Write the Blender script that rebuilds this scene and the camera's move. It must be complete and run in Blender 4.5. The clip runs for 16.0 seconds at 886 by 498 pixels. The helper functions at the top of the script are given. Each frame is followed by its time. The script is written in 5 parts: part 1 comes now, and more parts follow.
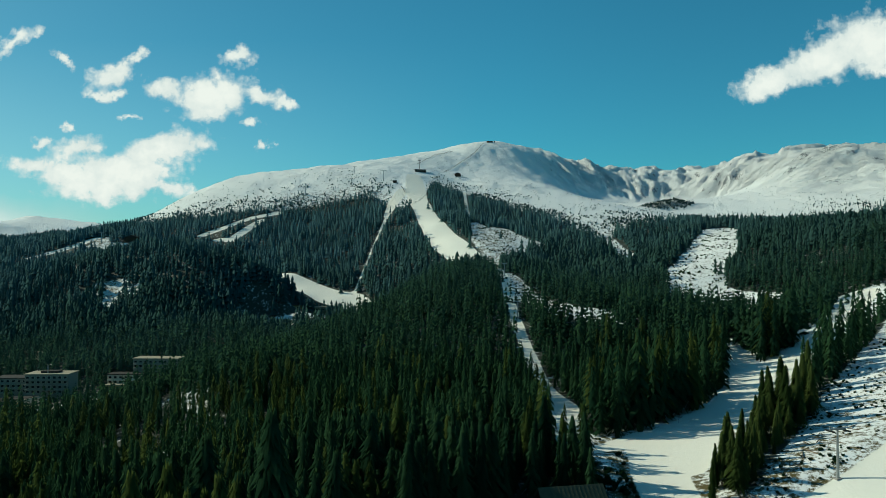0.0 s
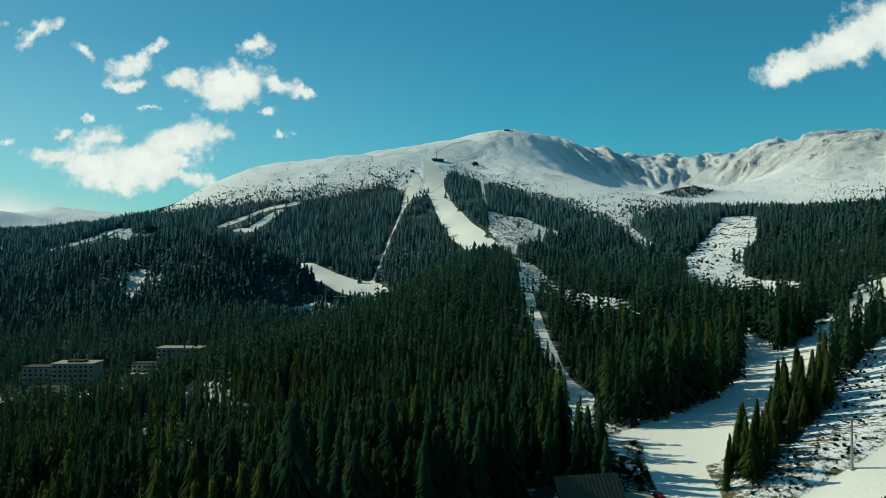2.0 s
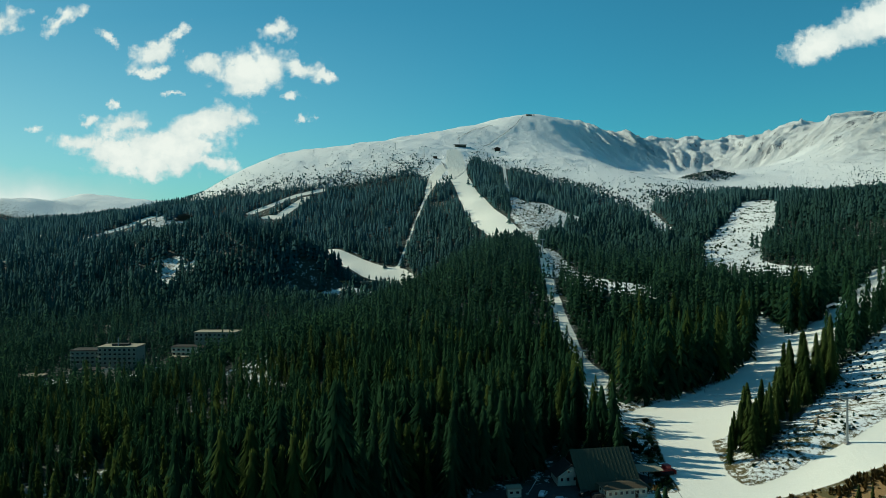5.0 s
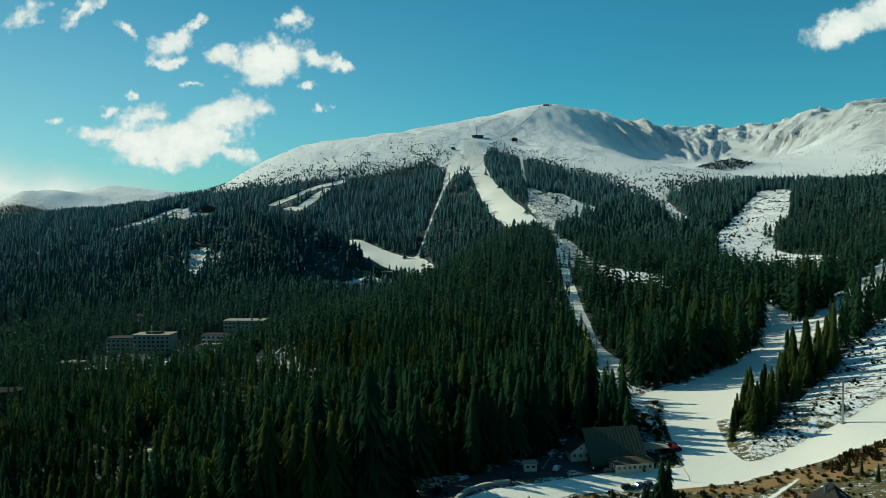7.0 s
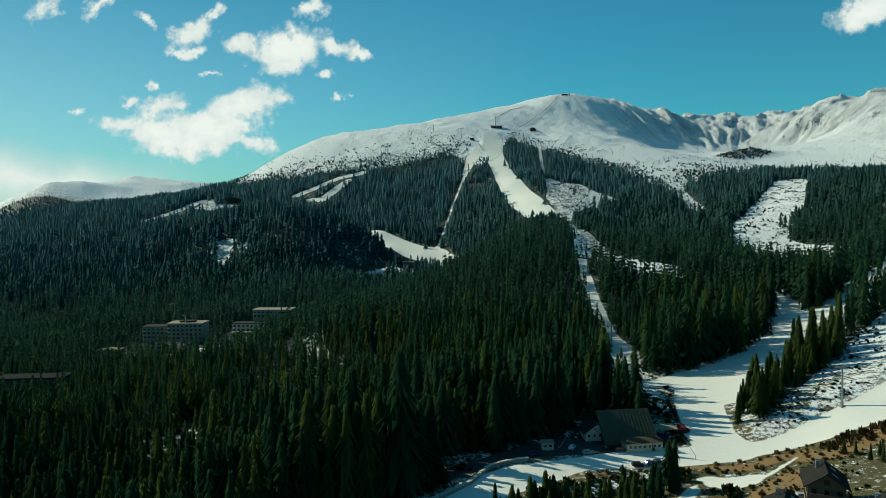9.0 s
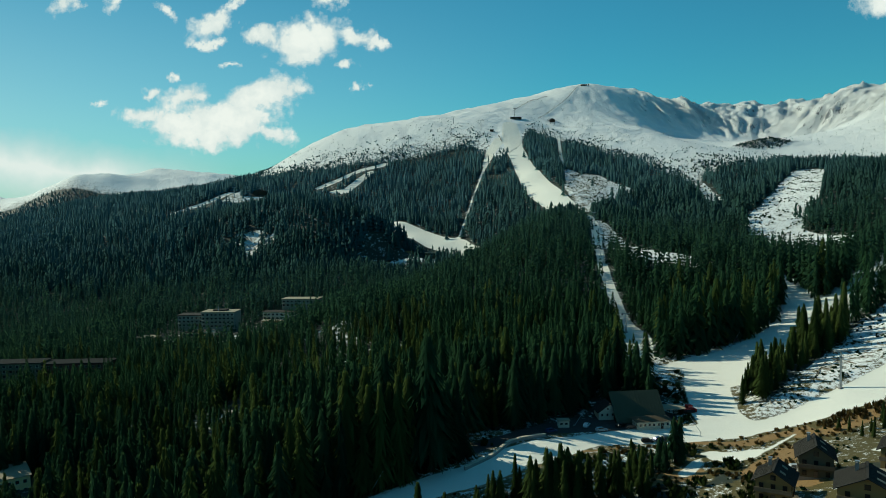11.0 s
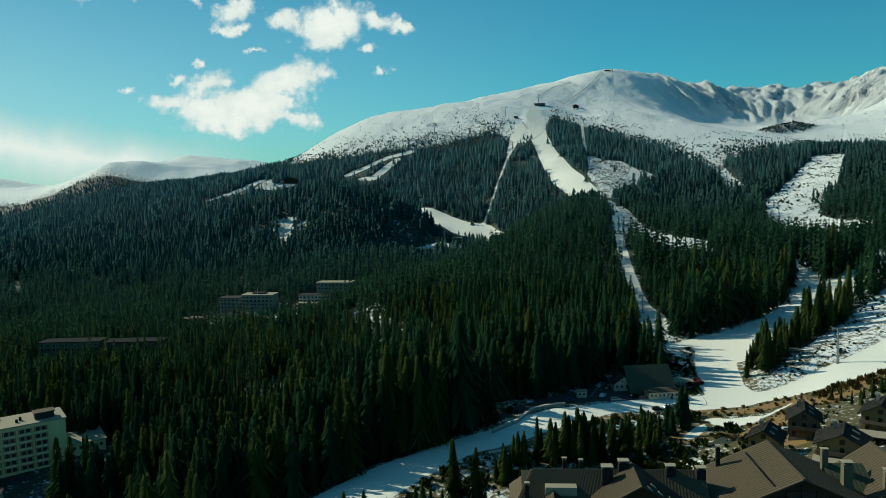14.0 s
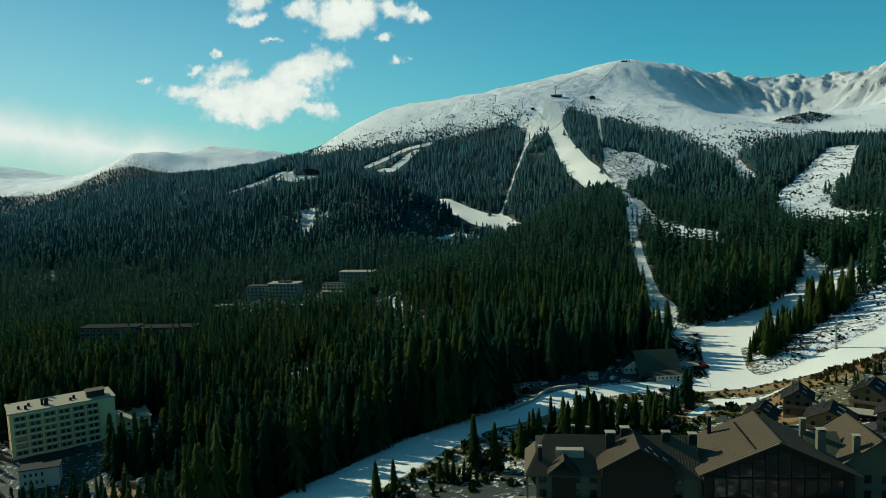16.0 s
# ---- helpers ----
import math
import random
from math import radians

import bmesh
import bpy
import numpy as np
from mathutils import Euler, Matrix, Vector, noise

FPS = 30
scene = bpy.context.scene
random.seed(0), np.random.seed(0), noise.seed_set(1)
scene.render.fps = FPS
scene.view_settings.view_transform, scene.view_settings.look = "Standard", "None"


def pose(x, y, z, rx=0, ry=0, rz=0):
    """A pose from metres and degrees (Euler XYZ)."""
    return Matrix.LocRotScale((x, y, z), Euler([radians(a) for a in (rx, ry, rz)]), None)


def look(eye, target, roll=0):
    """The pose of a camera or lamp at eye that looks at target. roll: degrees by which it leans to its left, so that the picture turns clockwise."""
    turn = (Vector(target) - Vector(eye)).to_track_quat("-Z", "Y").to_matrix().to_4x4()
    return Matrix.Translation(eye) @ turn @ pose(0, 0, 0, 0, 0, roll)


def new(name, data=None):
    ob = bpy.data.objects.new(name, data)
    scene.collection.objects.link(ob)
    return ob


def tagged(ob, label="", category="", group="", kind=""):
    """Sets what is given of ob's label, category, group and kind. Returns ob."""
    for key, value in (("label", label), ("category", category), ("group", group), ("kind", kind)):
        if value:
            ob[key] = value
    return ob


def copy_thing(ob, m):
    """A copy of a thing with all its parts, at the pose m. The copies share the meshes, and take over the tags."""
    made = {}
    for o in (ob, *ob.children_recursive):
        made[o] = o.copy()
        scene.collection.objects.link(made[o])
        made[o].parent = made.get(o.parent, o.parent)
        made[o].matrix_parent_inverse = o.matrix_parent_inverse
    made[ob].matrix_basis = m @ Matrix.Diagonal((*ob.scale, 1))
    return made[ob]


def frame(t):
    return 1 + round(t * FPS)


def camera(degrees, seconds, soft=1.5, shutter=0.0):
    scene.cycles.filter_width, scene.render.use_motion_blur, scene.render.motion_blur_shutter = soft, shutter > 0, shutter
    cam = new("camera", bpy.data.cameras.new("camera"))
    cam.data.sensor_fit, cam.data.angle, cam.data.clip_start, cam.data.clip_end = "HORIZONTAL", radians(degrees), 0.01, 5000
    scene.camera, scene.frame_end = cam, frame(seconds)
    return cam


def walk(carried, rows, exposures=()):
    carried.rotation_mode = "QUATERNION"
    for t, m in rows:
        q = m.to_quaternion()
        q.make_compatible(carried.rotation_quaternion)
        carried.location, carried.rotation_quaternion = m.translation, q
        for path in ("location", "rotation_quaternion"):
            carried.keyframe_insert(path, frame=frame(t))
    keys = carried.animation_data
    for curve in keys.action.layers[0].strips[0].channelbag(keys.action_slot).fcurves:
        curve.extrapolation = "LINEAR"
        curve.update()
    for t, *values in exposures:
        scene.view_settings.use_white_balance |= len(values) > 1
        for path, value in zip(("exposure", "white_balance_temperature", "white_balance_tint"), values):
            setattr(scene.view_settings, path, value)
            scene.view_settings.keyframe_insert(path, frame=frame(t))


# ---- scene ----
cam = camera(62.0, 16.0, soft=0.85)
ROWS = [
    (0, -0.00, 0.00, 100.00, 0.000, 0.800, -0.000),
    (0.5, 0.20, -0.53, 100.80, 0.385, 0.550, -0.023),
    (1, 0.39, -1.02, 100.95, 0.750, 0.333, -0.067),
    (1.5, 0.58, -2.21, 101.22, 1.086, 0.110, -0.145),
    (2, 0.49, -3.44, 101.44, 1.398, -0.114, -0.232),
    (2.5, 0.65, -5.39, 101.74, 1.706, -0.316, -0.316),
    (3, 0.67, -7.98, 102.50, 1.985, -0.535, -0.371),
    (3.5, 0.47, -12.18, 103.17, 2.265, -0.765, -0.399),
    (4, 0.19, -15.76, 103.46, 2.540, -0.969, -0.445),
    (6.5, 0.82, -35.54, 106.30, 4.187, -2.061, -0.779),
    (7, 0.33, -40.48, 106.61, 4.527, -2.256, -0.849),
    (7.5, 0.43, -44.56, 107.71, 4.892, -2.498, -0.913),
    (8, 0.37, -49.46, 108.56, 5.256, -2.727, -0.972),
    (8.5, 0.41, -54.29, 109.09, 5.622, -2.943, -1.021),
    (9, 0.21, -58.70, 109.85, 5.984, -3.155, -1.085),
    (11.5, 1.29, -83.91, 112.86, 7.911, -4.138, -1.443),
    (12, 1.48, -88.10, 113.38, 8.270, -4.336, -1.510),
    (12.5, 1.62, -92.71, 114.04, 8.564, -4.516, -1.570),
    (13, 1.93, -97.87, 114.67, 8.846, -4.719, -1.624),
    (13.5, 2.48, -103.00, 115.12, 9.152, -4.906, -1.662),
    (14, 2.83, -107.77, 115.59, 9.439, -5.107, -1.703),
    (14.5, 3.07, -112.84, 116.30, 9.756, -5.309, -1.749),
    (15, 3.61, -117.98, 116.91, 10.116, -5.489, -1.792),
    (15.5, 4.53, -123.42, 117.23, 10.467, -5.648, -1.817),
    (16, 4.61, -128.58, 118.40, 10.760, -5.883, -1.793),
]
walk(cam, [(t, pose(x, y, z, 0, 0, yaw) @ pose(0, 0, 0, 90 + pitch) @ pose(0, 0, 0, 0, 0, roll))
           for t, x, y, z, yaw, pitch, roll in ROWS],
     [(0.0, 0.0, 6150, 3), (16.0, 0.0, 6150, 3)])

# ------------------------------------------------------------------ light
SUN_AZ, SUN_EL = 67.0, 31.0            # degrees left of +y, degrees up
to_sun = Vector((-math.sin(radians(SUN_AZ)) * math.cos(radians(SUN_EL)),
                 math.cos(radians(SUN_AZ)) * math.cos(radians(SUN_EL)), math.sin(radians(SUN_EL))))
sun = new("sun", bpy.data.lights.new("sun", "SUN"))
sun.data.energy, sun.data.angle, sun.data.color = 3.85, radians(0.6), (0.96, 0.91, 0.70)
sun.matrix_world = look(to_sun * 500, (0, 0, 0))


class Nodes:
    """Small helper for node trees."""
    def __init__(self, tree):
        self.t = tree
        tree.nodes.clear()

    def add(self, kind, **props):
        n = self.t.nodes.new(kind)
        for k, v in props.items():
            if k == "operation":
                n.operation = v
            elif k == "data_type":
                n.data_type = v
            elif k == "blend_type":
                n.blend_type = v
            elif k == "attribute_name":
                n.attribute_name = v
            elif k == "sky_type":
                n.sky_type = v
        return n

    def link(self, a, b):
        self.t.links.new(a, b)

    def put(self, socket, v):
        if hasattr(v, "is_output"):
            self.link(v, socket)
        else:
            socket.default_value = v

    def math(self, op, a, b=0.0, c=0.0, clamp=False):
        n = self.add("ShaderNodeMath", operation=op)
        n.use_clamp = clamp
        self.put(n.inputs[0], a), self.put(n.inputs[1], b), self.put(n.inputs[2], c)
        return n.outputs[0]

    def mix(self, f, a, b):
        n = self.add("ShaderNodeMix", data_type="RGBA")
        self.put(n.inputs[0], f)
        self.put(n.inputs[6], a if hasattr(a, "is_output") else (*a, 1))
        self.put(n.inputs[7], b if hasattr(b, "is_output") else (*b, 1))
        return n.outputs[2]

    def ramp(self, v, lo, hi):
        n = self.add("ShaderNodeMapRange")
        n.clamp = True
        self.put(n.inputs[0], v), self.put(n.inputs[1], lo), self.put(n.inputs[2], hi)
        return n.outputs[0]

    def noise(self, vec, scale, detail=4.0, rough=0.55, dist=0.0):
        n = self.add("ShaderNodeTexNoise")
        self.put(n.inputs["Vector"], vec)
        n.inputs["Scale"].default_value, n.inputs["Detail"].default_value = scale, detail
        n.inputs["Roughness"].default_value, n.inputs["Distortion"].default_value = rough, dist
        return n.outputs[0]

    def attr(self, name):
        return self.add("ShaderNodeAttribute", attribute_name=name).outputs["Fac"]

    def surface(self, color, rough=0.8, spec=0.3, metal=0.0, bump=None, strength=0.3, dist=0.05):
        b = self.add("ShaderNodeBsdfPrincipled")
        self.put(b.inputs["Base Color"], color if hasattr(color, "is_output") else (*color, 1))
        self.put(b.inputs["Roughness"], rough)
        b.inputs["Specular IOR Level"].default_value = spec
        b.inputs["Metallic"].default_value = metal
        if bump is not None:
            n = self.add("ShaderNodeBump")
            n.inputs["Strength"].default_value, n.inputs["Distance"].default_value = strength, dist
            self.link(bump, n.inputs["Height"])
            self.link(n.outputs[0], b.inputs["Normal"])
        o = self.add("ShaderNodeOutputMaterial")
        self.link(b.outputs[0], o.inputs[0])
        return b


# ------------------------------------------------------------------ sky with fair-weather clouds
world = bpy.data.worlds.new("world")
scene.world = world
world.use_nodes = True
w = Nodes(world.node_tree)
sky = w.add("ShaderNodeTexSky", sky_type="NISHITA")
sky.sun_disc = False
sky.sun_elevation, sky.sun_rotation = radians(SUN_EL), radians(-SUN_AZ)
sky.altitude, sky.air_density, sky.dust_density, sky.ozone_density = 1200, 1.0, 2.0, 2.0
gen = w.add("ShaderNodeTexCoord").outputs["Generated"]
sep = w.add("ShaderNodeSeparateXYZ")
w.link(gen, sep.inputs[0])
depth = w.math("MAXIMUM", sep.outputs[1], 0.02)
u, v = w.math("DIVIDE", sep.outputs[0], depth), w.math("DIVIDE", sep.outputs[2], depth)
comb = w.add("ShaderNodeCombineXYZ")
w.link(u, comb.inputs[0]), w.link(v, comb.inputs[1])
uv = comb.outputs[0]
# clouds: across, up, half width, half height, lean in degrees
CLOUDS = [(-.452, .100, .092, .026, 2), (-.505, .112, .055, .022, -6), (-.375, .094, .055, .012, -6), (-.385, .148, .070, .025, 13), (-.44, .122, .062, .030, 4), (-.495, .150, .036, .019, 20),
          (-.560, .126, .046, .015, -8), (-.425, .112, .066, .026, 6), (-.318, .225, .058, .030, 10)]
WISPS = [(-.248, .230, .030, .011, -12), (-.214, .213, .020, .010, -30), (-.378, .233, .034, .013, 5),
         (-.325, .203, .034, .015, 5), (-.447, .252, .040, .017, 28), (-.424, .272, .027, .011, 35),
         (-.456, .226, .024, .007, 5), (-.279, .276, .032, .012, 5), (-.663, .298, .034, .017, 25),
         (-.584, .300, .042, .012, 30), (-.515, .273, .026, .008, -25), (-.253, .190, .014, .007, 0),
         (-.244, .155, .009, .010, 0), (-.425, .191, .018, .005, 0)]
MORE = [(-.513, .182, .009, .006, 20), (-.631, .147, .016, .008, 10), (-.544, .158, .013, .008, 10),
        (.445, .243, .052, .024, 22), (.51, .268, .074, .036, 20), (.585, .296, .062, .044, 15)]


def billow(scale):
    n = w.add("ShaderNodeTexVoronoi")
    n.feature = "SMOOTH_F1"
    w.link(uv, n.inputs["Vector"])
    n.inputs["Scale"].default_value, n.inputs["Smoothness"].default_value = scale, 0.35
    return w.math("SUBTRACT", 0.5, n.outputs["Distance"])


# the outlines are pushed about, broadly and finely
shift = w.add("ShaderNodeTexNoise")
w.link(uv, shift.inputs["Vector"])
shift.inputs["Scale"].default_value, shift.inputs["Detail"].default_value, shift.inputs["Roughness"].default_value = 17.0, 7.0, 0.72
push = w.add("ShaderNodeSeparateColor")
w.link(shift.outputs["Color"], push.inputs[0])
pu = w.math("MULTIPLY_ADD", w.math("SUBTRACT", push.outputs[0], 0.5), 0.085, u)
pv_ = w.math("MULTIPLY_ADD", w.math("SUBTRACT", push.outputs[1], 0.5), 0.050, v)
warp = w.noise(uv, 9.0, 6.0, 0.62)
warp2 = w.noise(uv, 30.0, 8.0, 0.62)
body = None
for cu, cv, a, b, lean in CLOUDS + WISPS + MORE:
    c, s = math.cos(radians(lean)), math.sin(radians(lean))
    du, dv = w.math("SUBTRACT", pu, cu), w.math("SUBTRACT", pv_, cv)
    p = w.math("MULTIPLY_ADD", du, c / a, w.math("MULTIPLY", dv, s / a))
    q = w.math("MULTIPLY_ADD", du, -s / b, w.math("MULTIPLY", dv, c / b))
    rr = w.math("SQRT", w.math("MULTIPLY_ADD", p, p, w.math("MULTIPLY", q, q)))
    one = w.math("MULTIPLY", w.math("SUBTRACT", 1.12, rr), 2.0 if a * b > 0.0009 else 1.35)
    body = one if body is None else w.math("MAXIMUM", body, one)
body = w.math("MULTIPLY_ADD", w.math("SUBTRACT", warp, 0.5), 1.1, body)
body = w.math("MULTIPLY_ADD", w.math("SUBTRACT", warp2, 0.5), 1.8, body)
body = w.math("MULTIPLY_ADD", w.math("SUBTRACT", w.noise(uv, 75.0, 6.0, 0.7), 0.5), 0.9, body)
body = w.math("MULTIPLY_ADD", billow(42.0), 0.8, body)
body = w.math("MULTIPLY_ADD", billow(95.0), 0.5, body)
cover = w.math("POWER", w.ramp(body, 0.02, 0.95), 1.15)
front = w.ramp(sep.outputs[1], 0.05, 0.2)
cover = w.math("MULTIPLY", cover, front)
# low bank of thin cloud over the far hills
bank_v = w.math("SUBTRACT", v, w.math("MULTIPLY_ADD", u, -0.17, -0.066))
bank = w.math("SUBTRACT", 1.0, w.math("ABSOLUTE", w.math("DIVIDE", bank_v, 0.052)))
bank = w.math("MULTIPLY_ADD", w.math("SUBTRACT", w.noise(uv, 5.0, 5.0, 0.6), 0.5), 1.6, bank)
bank = w.math("MULTIPLY", w.ramp(bank, -0.1, 0.9), w.math("MULTIPLY", w.ramp(u, -0.42, -0.62), front))
cover = w.math("MAXIMUM", cover, w.math("MULTIPLY", bank, 0.92))
tone = w.ramp(w.math("ADD", w.math("MULTIPLY", body, 0.35), w.math("MULTIPLY", w.noise(uv, 14.0, 6.0, 0.6), 1.3)), 0.35, 1.35)
tone = w.math("MAXIMUM", tone, w.math("MULTIPLY", bank, 0.8))
cloud_col = w.mix(tone, (0.56, 0.66, 0.65), (0.95, 0.95, 0.86))
bg_sky, bg_cloud = w.add("ShaderNodeBackground"), w.add("ShaderNodeBackground")
# a deep, faintly green spring blue
tinted = w.add("ShaderNodeMix", data_type="RGBA", blend_type="MULTIPLY")
tinted.inputs[0].default_value = 1.0
w.link(sky.outputs[0], tinted.inputs[6])
w.link(w.mix(w.ramp(u, 0.1, -0.95), (0.27, 0.93, 0.91), (0.30, 0.62, 0.62)), tinted.inputs[7])
# pale haze low down towards the sun
haze = w.math("MULTIPLY", w.ramp(v, 0.30, -0.02), w.math("MULTIPLY", w.ramp(u, 0.05, -0.95), w.ramp(sep.outputs[1], 0.02, 0.25)))
w.link(w.mix(w.math("MULTIPLY", haze, 0.55), tinted.outputs[2], (5.2, 7.2, 7.0)), bg_sky.inputs[0])
bg_sky.inputs[1].default_value = 0.098
w.link(cloud_col, bg_cloud.inputs[0])
bg_cloud.inputs[1].default_value = 0.95
blend = w.add("ShaderNodeMixShader")
w.link(cover, blend.inputs[0]), w.link(bg_sky.outputs[0], blend.inputs[1]), w.link(bg_cloud.outputs[0], blend.inputs[2])
out = w.add("ShaderNodeOutputWorld")
w.link(blend.outputs[0], out.inputs[0])


# ------------------------------------------------------------------ plan of the land
# Landform lines: (x, y, height). Crests, shoulders, gullies and valley floors.
WEST_CREST = [(-560, 1290, 160), (-530, 1350, 165), (-490, 1250, 176), (-455, 1300, 211), (-379, 1400, 256), (-280, 1450, 264), (-164, 1450, 292),
              (-5, 1480, 314), (54, 1530, 335), (97, 1541, 345)]
EAST_CREST = [(151, 1560, 339), (248, 1650, 333), (355, 1750, 324), (471, 1850, 325), (590, 1880, 323), (624, 1780, 313), (660, 1640, 316), (680, 1520, 309),
              (692, 1430, 304), (737, 1340, 301), (753, 1250, 270), (1000, 1080, 290)]
CIRQUE = [(500, 1640, 258), (570, 1690, 280), (560, 1500, 228), (400, 1640, 268), (234, 1560, 296), (269, 1430, 220), (312, 1380, 206), (344, 1300, 190), (373, 1300, 199), (419, 1180, 175), (465, 1100, 165), (491, 1000, 147), (541, 900, 151),
          (423, 980, 146), (323, 955, 150)]
SHOULDER = [(-338, 1150, 184), (-215, 1150, 198), (-95, 1150, 213), (-40, 1300, 256), (16, 1330, 252), (107, 1200, 210),
            (127, 1420, 274), (172, 1280, 230), (198, 1150, 197), (218, 1040, 170), (217, 980, 156), (-14, 1180, 214), (-30, 1020, 172), (-11, 900, 141)]
NORTH_FLANK = [(-45, 790, 87), (-35, 845, 108), (-50, 930, 135), (-56, 1010, 165), (-70, 1060, 178), (-110, 835, 85), (-146, 865, 89),
               (-178, 905, 103), (-217, 945, 117), (-256, 975, 130), (-248, 1015, 145), (-176, 985, 133), (-190, 1070, 161),
               (-121, 965, 129), (-114, 1065, 169), (-301, 1020, 145), (-330, 1000, 134), (9, 810, 117), (86, 950, 142),
               (142, 840, 115), (202, 820, 112)]
BENCH = [(46, 695, 90), (29, 745, 101), (115, 814, 113), (195, 778, 104), (299, 780, 126), (265, 700, 109), (197, 600, 85),
         (220, 540, 71), (96, 450, 66), (72, 490, 70), (83, 720, 92), (135, 640, 80), (173, 580, 72)]
GULLY = [(-176, 815, 80), (-142, 775, 65), (-112, 750, 57), (-85, 735, 51), (-104, 790, 69), (-176, 705, 47), (-145, 720, 44),
         (-152, 690, 37), (6, 715, 79), (-27, 680, 65), (-54, 645, 46), (-73, 615, 38), (-91, 590, 30)]
MID_HILL = [(37, 700, 88), (11, 662, 86), (-10, 622, 80), (-30, 585, 72), (-47, 550, 62), (-59, 525, 55), (-70, 505, 49),
            (-84, 480, 43), (-97, 460, 39), (-118, 440, 34), (-138, 425, 30), (5, 420, 53), (-10, 300, 34), (36, 380, 45),
            (79, 360, 42), (101, 330, 40), (-54, 330, 29), (-119, 350, 24), (-97, 260, 14)]
WEST_SPUR = [(-135, 700, 51), (-149, 715, 61), (-165, 730, 74), (-187, 745, 87), (-209, 755, 97), (-234, 765, 104),
             (-274, 775, 110), (-313, 790, 111), (-352, 800, 107), (-397, 820, 98), (-452, 840, 87), (-186, 795, 61),
             (-221, 830, 78), (-262, 850, 90), (-304, 865, 97), (-366, 890, 99), (-322, 730, 69), (-511, 830, 87), (-150, 600, 37),
             (-138, 566, 35), (-220, 600, 36), (-316, 640, 40), (-467, 700, 50), (-405, 560, 14), (-304, 560, 22)]
VALLEY = [(-184, 500, 18), (-250, 470, 12), (-177, 650, 42), (-173, 330, 12), (-177, 280, 8), (-205, 150, 4), (-240, 120, 2), (-207, 118, 0), (-180, 103, -1),
          (-300, 300, 3), (-380, 380, 2), (-270, 340, 6), (-230, 60, -8), (-160, 120, 2), (-120, 170, 6)]
PISTE_FLOOR = [(68, 197, 28), (72, 267, 33), (119, 304, 40), (143, 384, 50), (145, 342, 47), (172, 353, 54), (221, 413, 66),
               (92, 199, 31), (19, 183, 27), (-2, 164, 27), (-24, 144, 25), (-59, 108, 19), (-78, 92, 15), (-110, 50, 8)]
NEAR_BANK = [(112, 210, 38), (145, 240, 46), (130, 200, 40), (79, 143, 33), (56, 108, 33), (92, 133, 36), (110, 110, 41),
             (70, 172, 28), (40, 150, 25), (10, 120, 24), (-30, 95, 20), (40, 40, 42), (-50, 30, 20), (120, 30, 52)]
EAST_SLOPE = [(254, 480, 76), (258, 640, 94), (335, 640, 117), (300, 640, 109), (300, 250, 92), (420, 420, 130),
              (500, 700, 145), (1100, 1500, 230), (1300, 1000, 260)]
FAR_WEST = [(-455, 970, 127), (-487, 930, 113), (-518, 900, 99), (-603, 970, 107), (-659, 960, 96), (-959, 1100, 73),
            (-851, 1150, 110), (-688, 1150, 130), (-511, 1150, 141), (-881, 900, 62), (-900, 1500, 60), (-1300, 1700, 60),
            (-1879, 2150, 87), (-1788, 2180, 114), (-1654, 2200, 165), (-1576, 2220, 202), (-1532, 2230, 214), (-1474, 2230, 202),
            (-1390, 2230, 176), (-1316, 2230, 158), (-1470, 2120, 163), (-1692, 2080, 85), (-1570, 2600, 202), (-1517, 2620, 236),
            (-1460, 2640, 255), (-1393, 2640, 241), (-1296, 2640, 233), (-1154, 2640, 219), (-1015, 2640, 181), (-2403, 2600, 185),
            (-2284, 2600, 146), (-2164, 2600, 142), (-1979, 2600, 155)]
OUTSKIRTS = [(-600, 1800, 140), (-200, 1950, 180), (200, 2050, 220), (700, 2350, 220), (1300, 2200, 220), (-600, 2700, 120), (-1500, 2900, 170), (-1100, 2900, 150), (-1900, 2800, 130),
             (0, 2900, 120), (1500, 2900, 150), (-2300, 2900, 150), (-2400, 1200, 60), (-1300, 900, 40), (-900, 500, 10),
             (-600, 250, -5), (-500, -200, -5), (-1500, -300, 40), (-200, -350, 5), (100, -350, 50), (400, -300, 90),
             (0, -120, 40), (1200, 200, 220), (1200, -300, 220), (2000, 1500, 300), (-2400, -300, 80), (2000, -300, 260)]
LAND = np.array(WEST_CREST + EAST_CREST + CIRQUE + SHOULDER + NORTH_FLANK + BENCH + GULLY + MID_HILL + WEST_SPUR + VALLEY
                + PISTE_FLOOR + NEAR_BANK + EAST_SLOPE + FAR_WEST + OUTSKIRTS, float)


def plate(r2):
    return r2 * np.log(r2 + 1e-9)


_p = LAND[:, :2] / 500.0
_d = ((_p[:, None] - _p[None]) ** 2).sum(-1)
_n = len(_p)
_A = np.zeros((_n + 3, _n + 3))
_A[:_n, :_n] = plate(_d) + 0.0004 * np.eye(_n)
_A[:_n, _n:] = np.c_[np.ones(_n), _p]
_A[_n:, :_n] = _A[:_n, _n:].T
_W = np.linalg.solve(_A, np.r_[LAND[:, 2], 0, 0, 0])


def land_height(x, y):
    p = np.stack([np.ravel(x), np.ravel(y)], -1) / 500.0
    h = np.zeros(len(p))
    for k in range(0, len(p), 20000):
        q = p[k:k + 20000]
        r2 = ((q[:, None] - _p[None]) ** 2).sum(-1)
        h[k:k + 20000] = plate(r2) @ _W[:_n] + _W[_n] + q @ _W[_n + 1:]
    return h.reshape(np.shape(x))


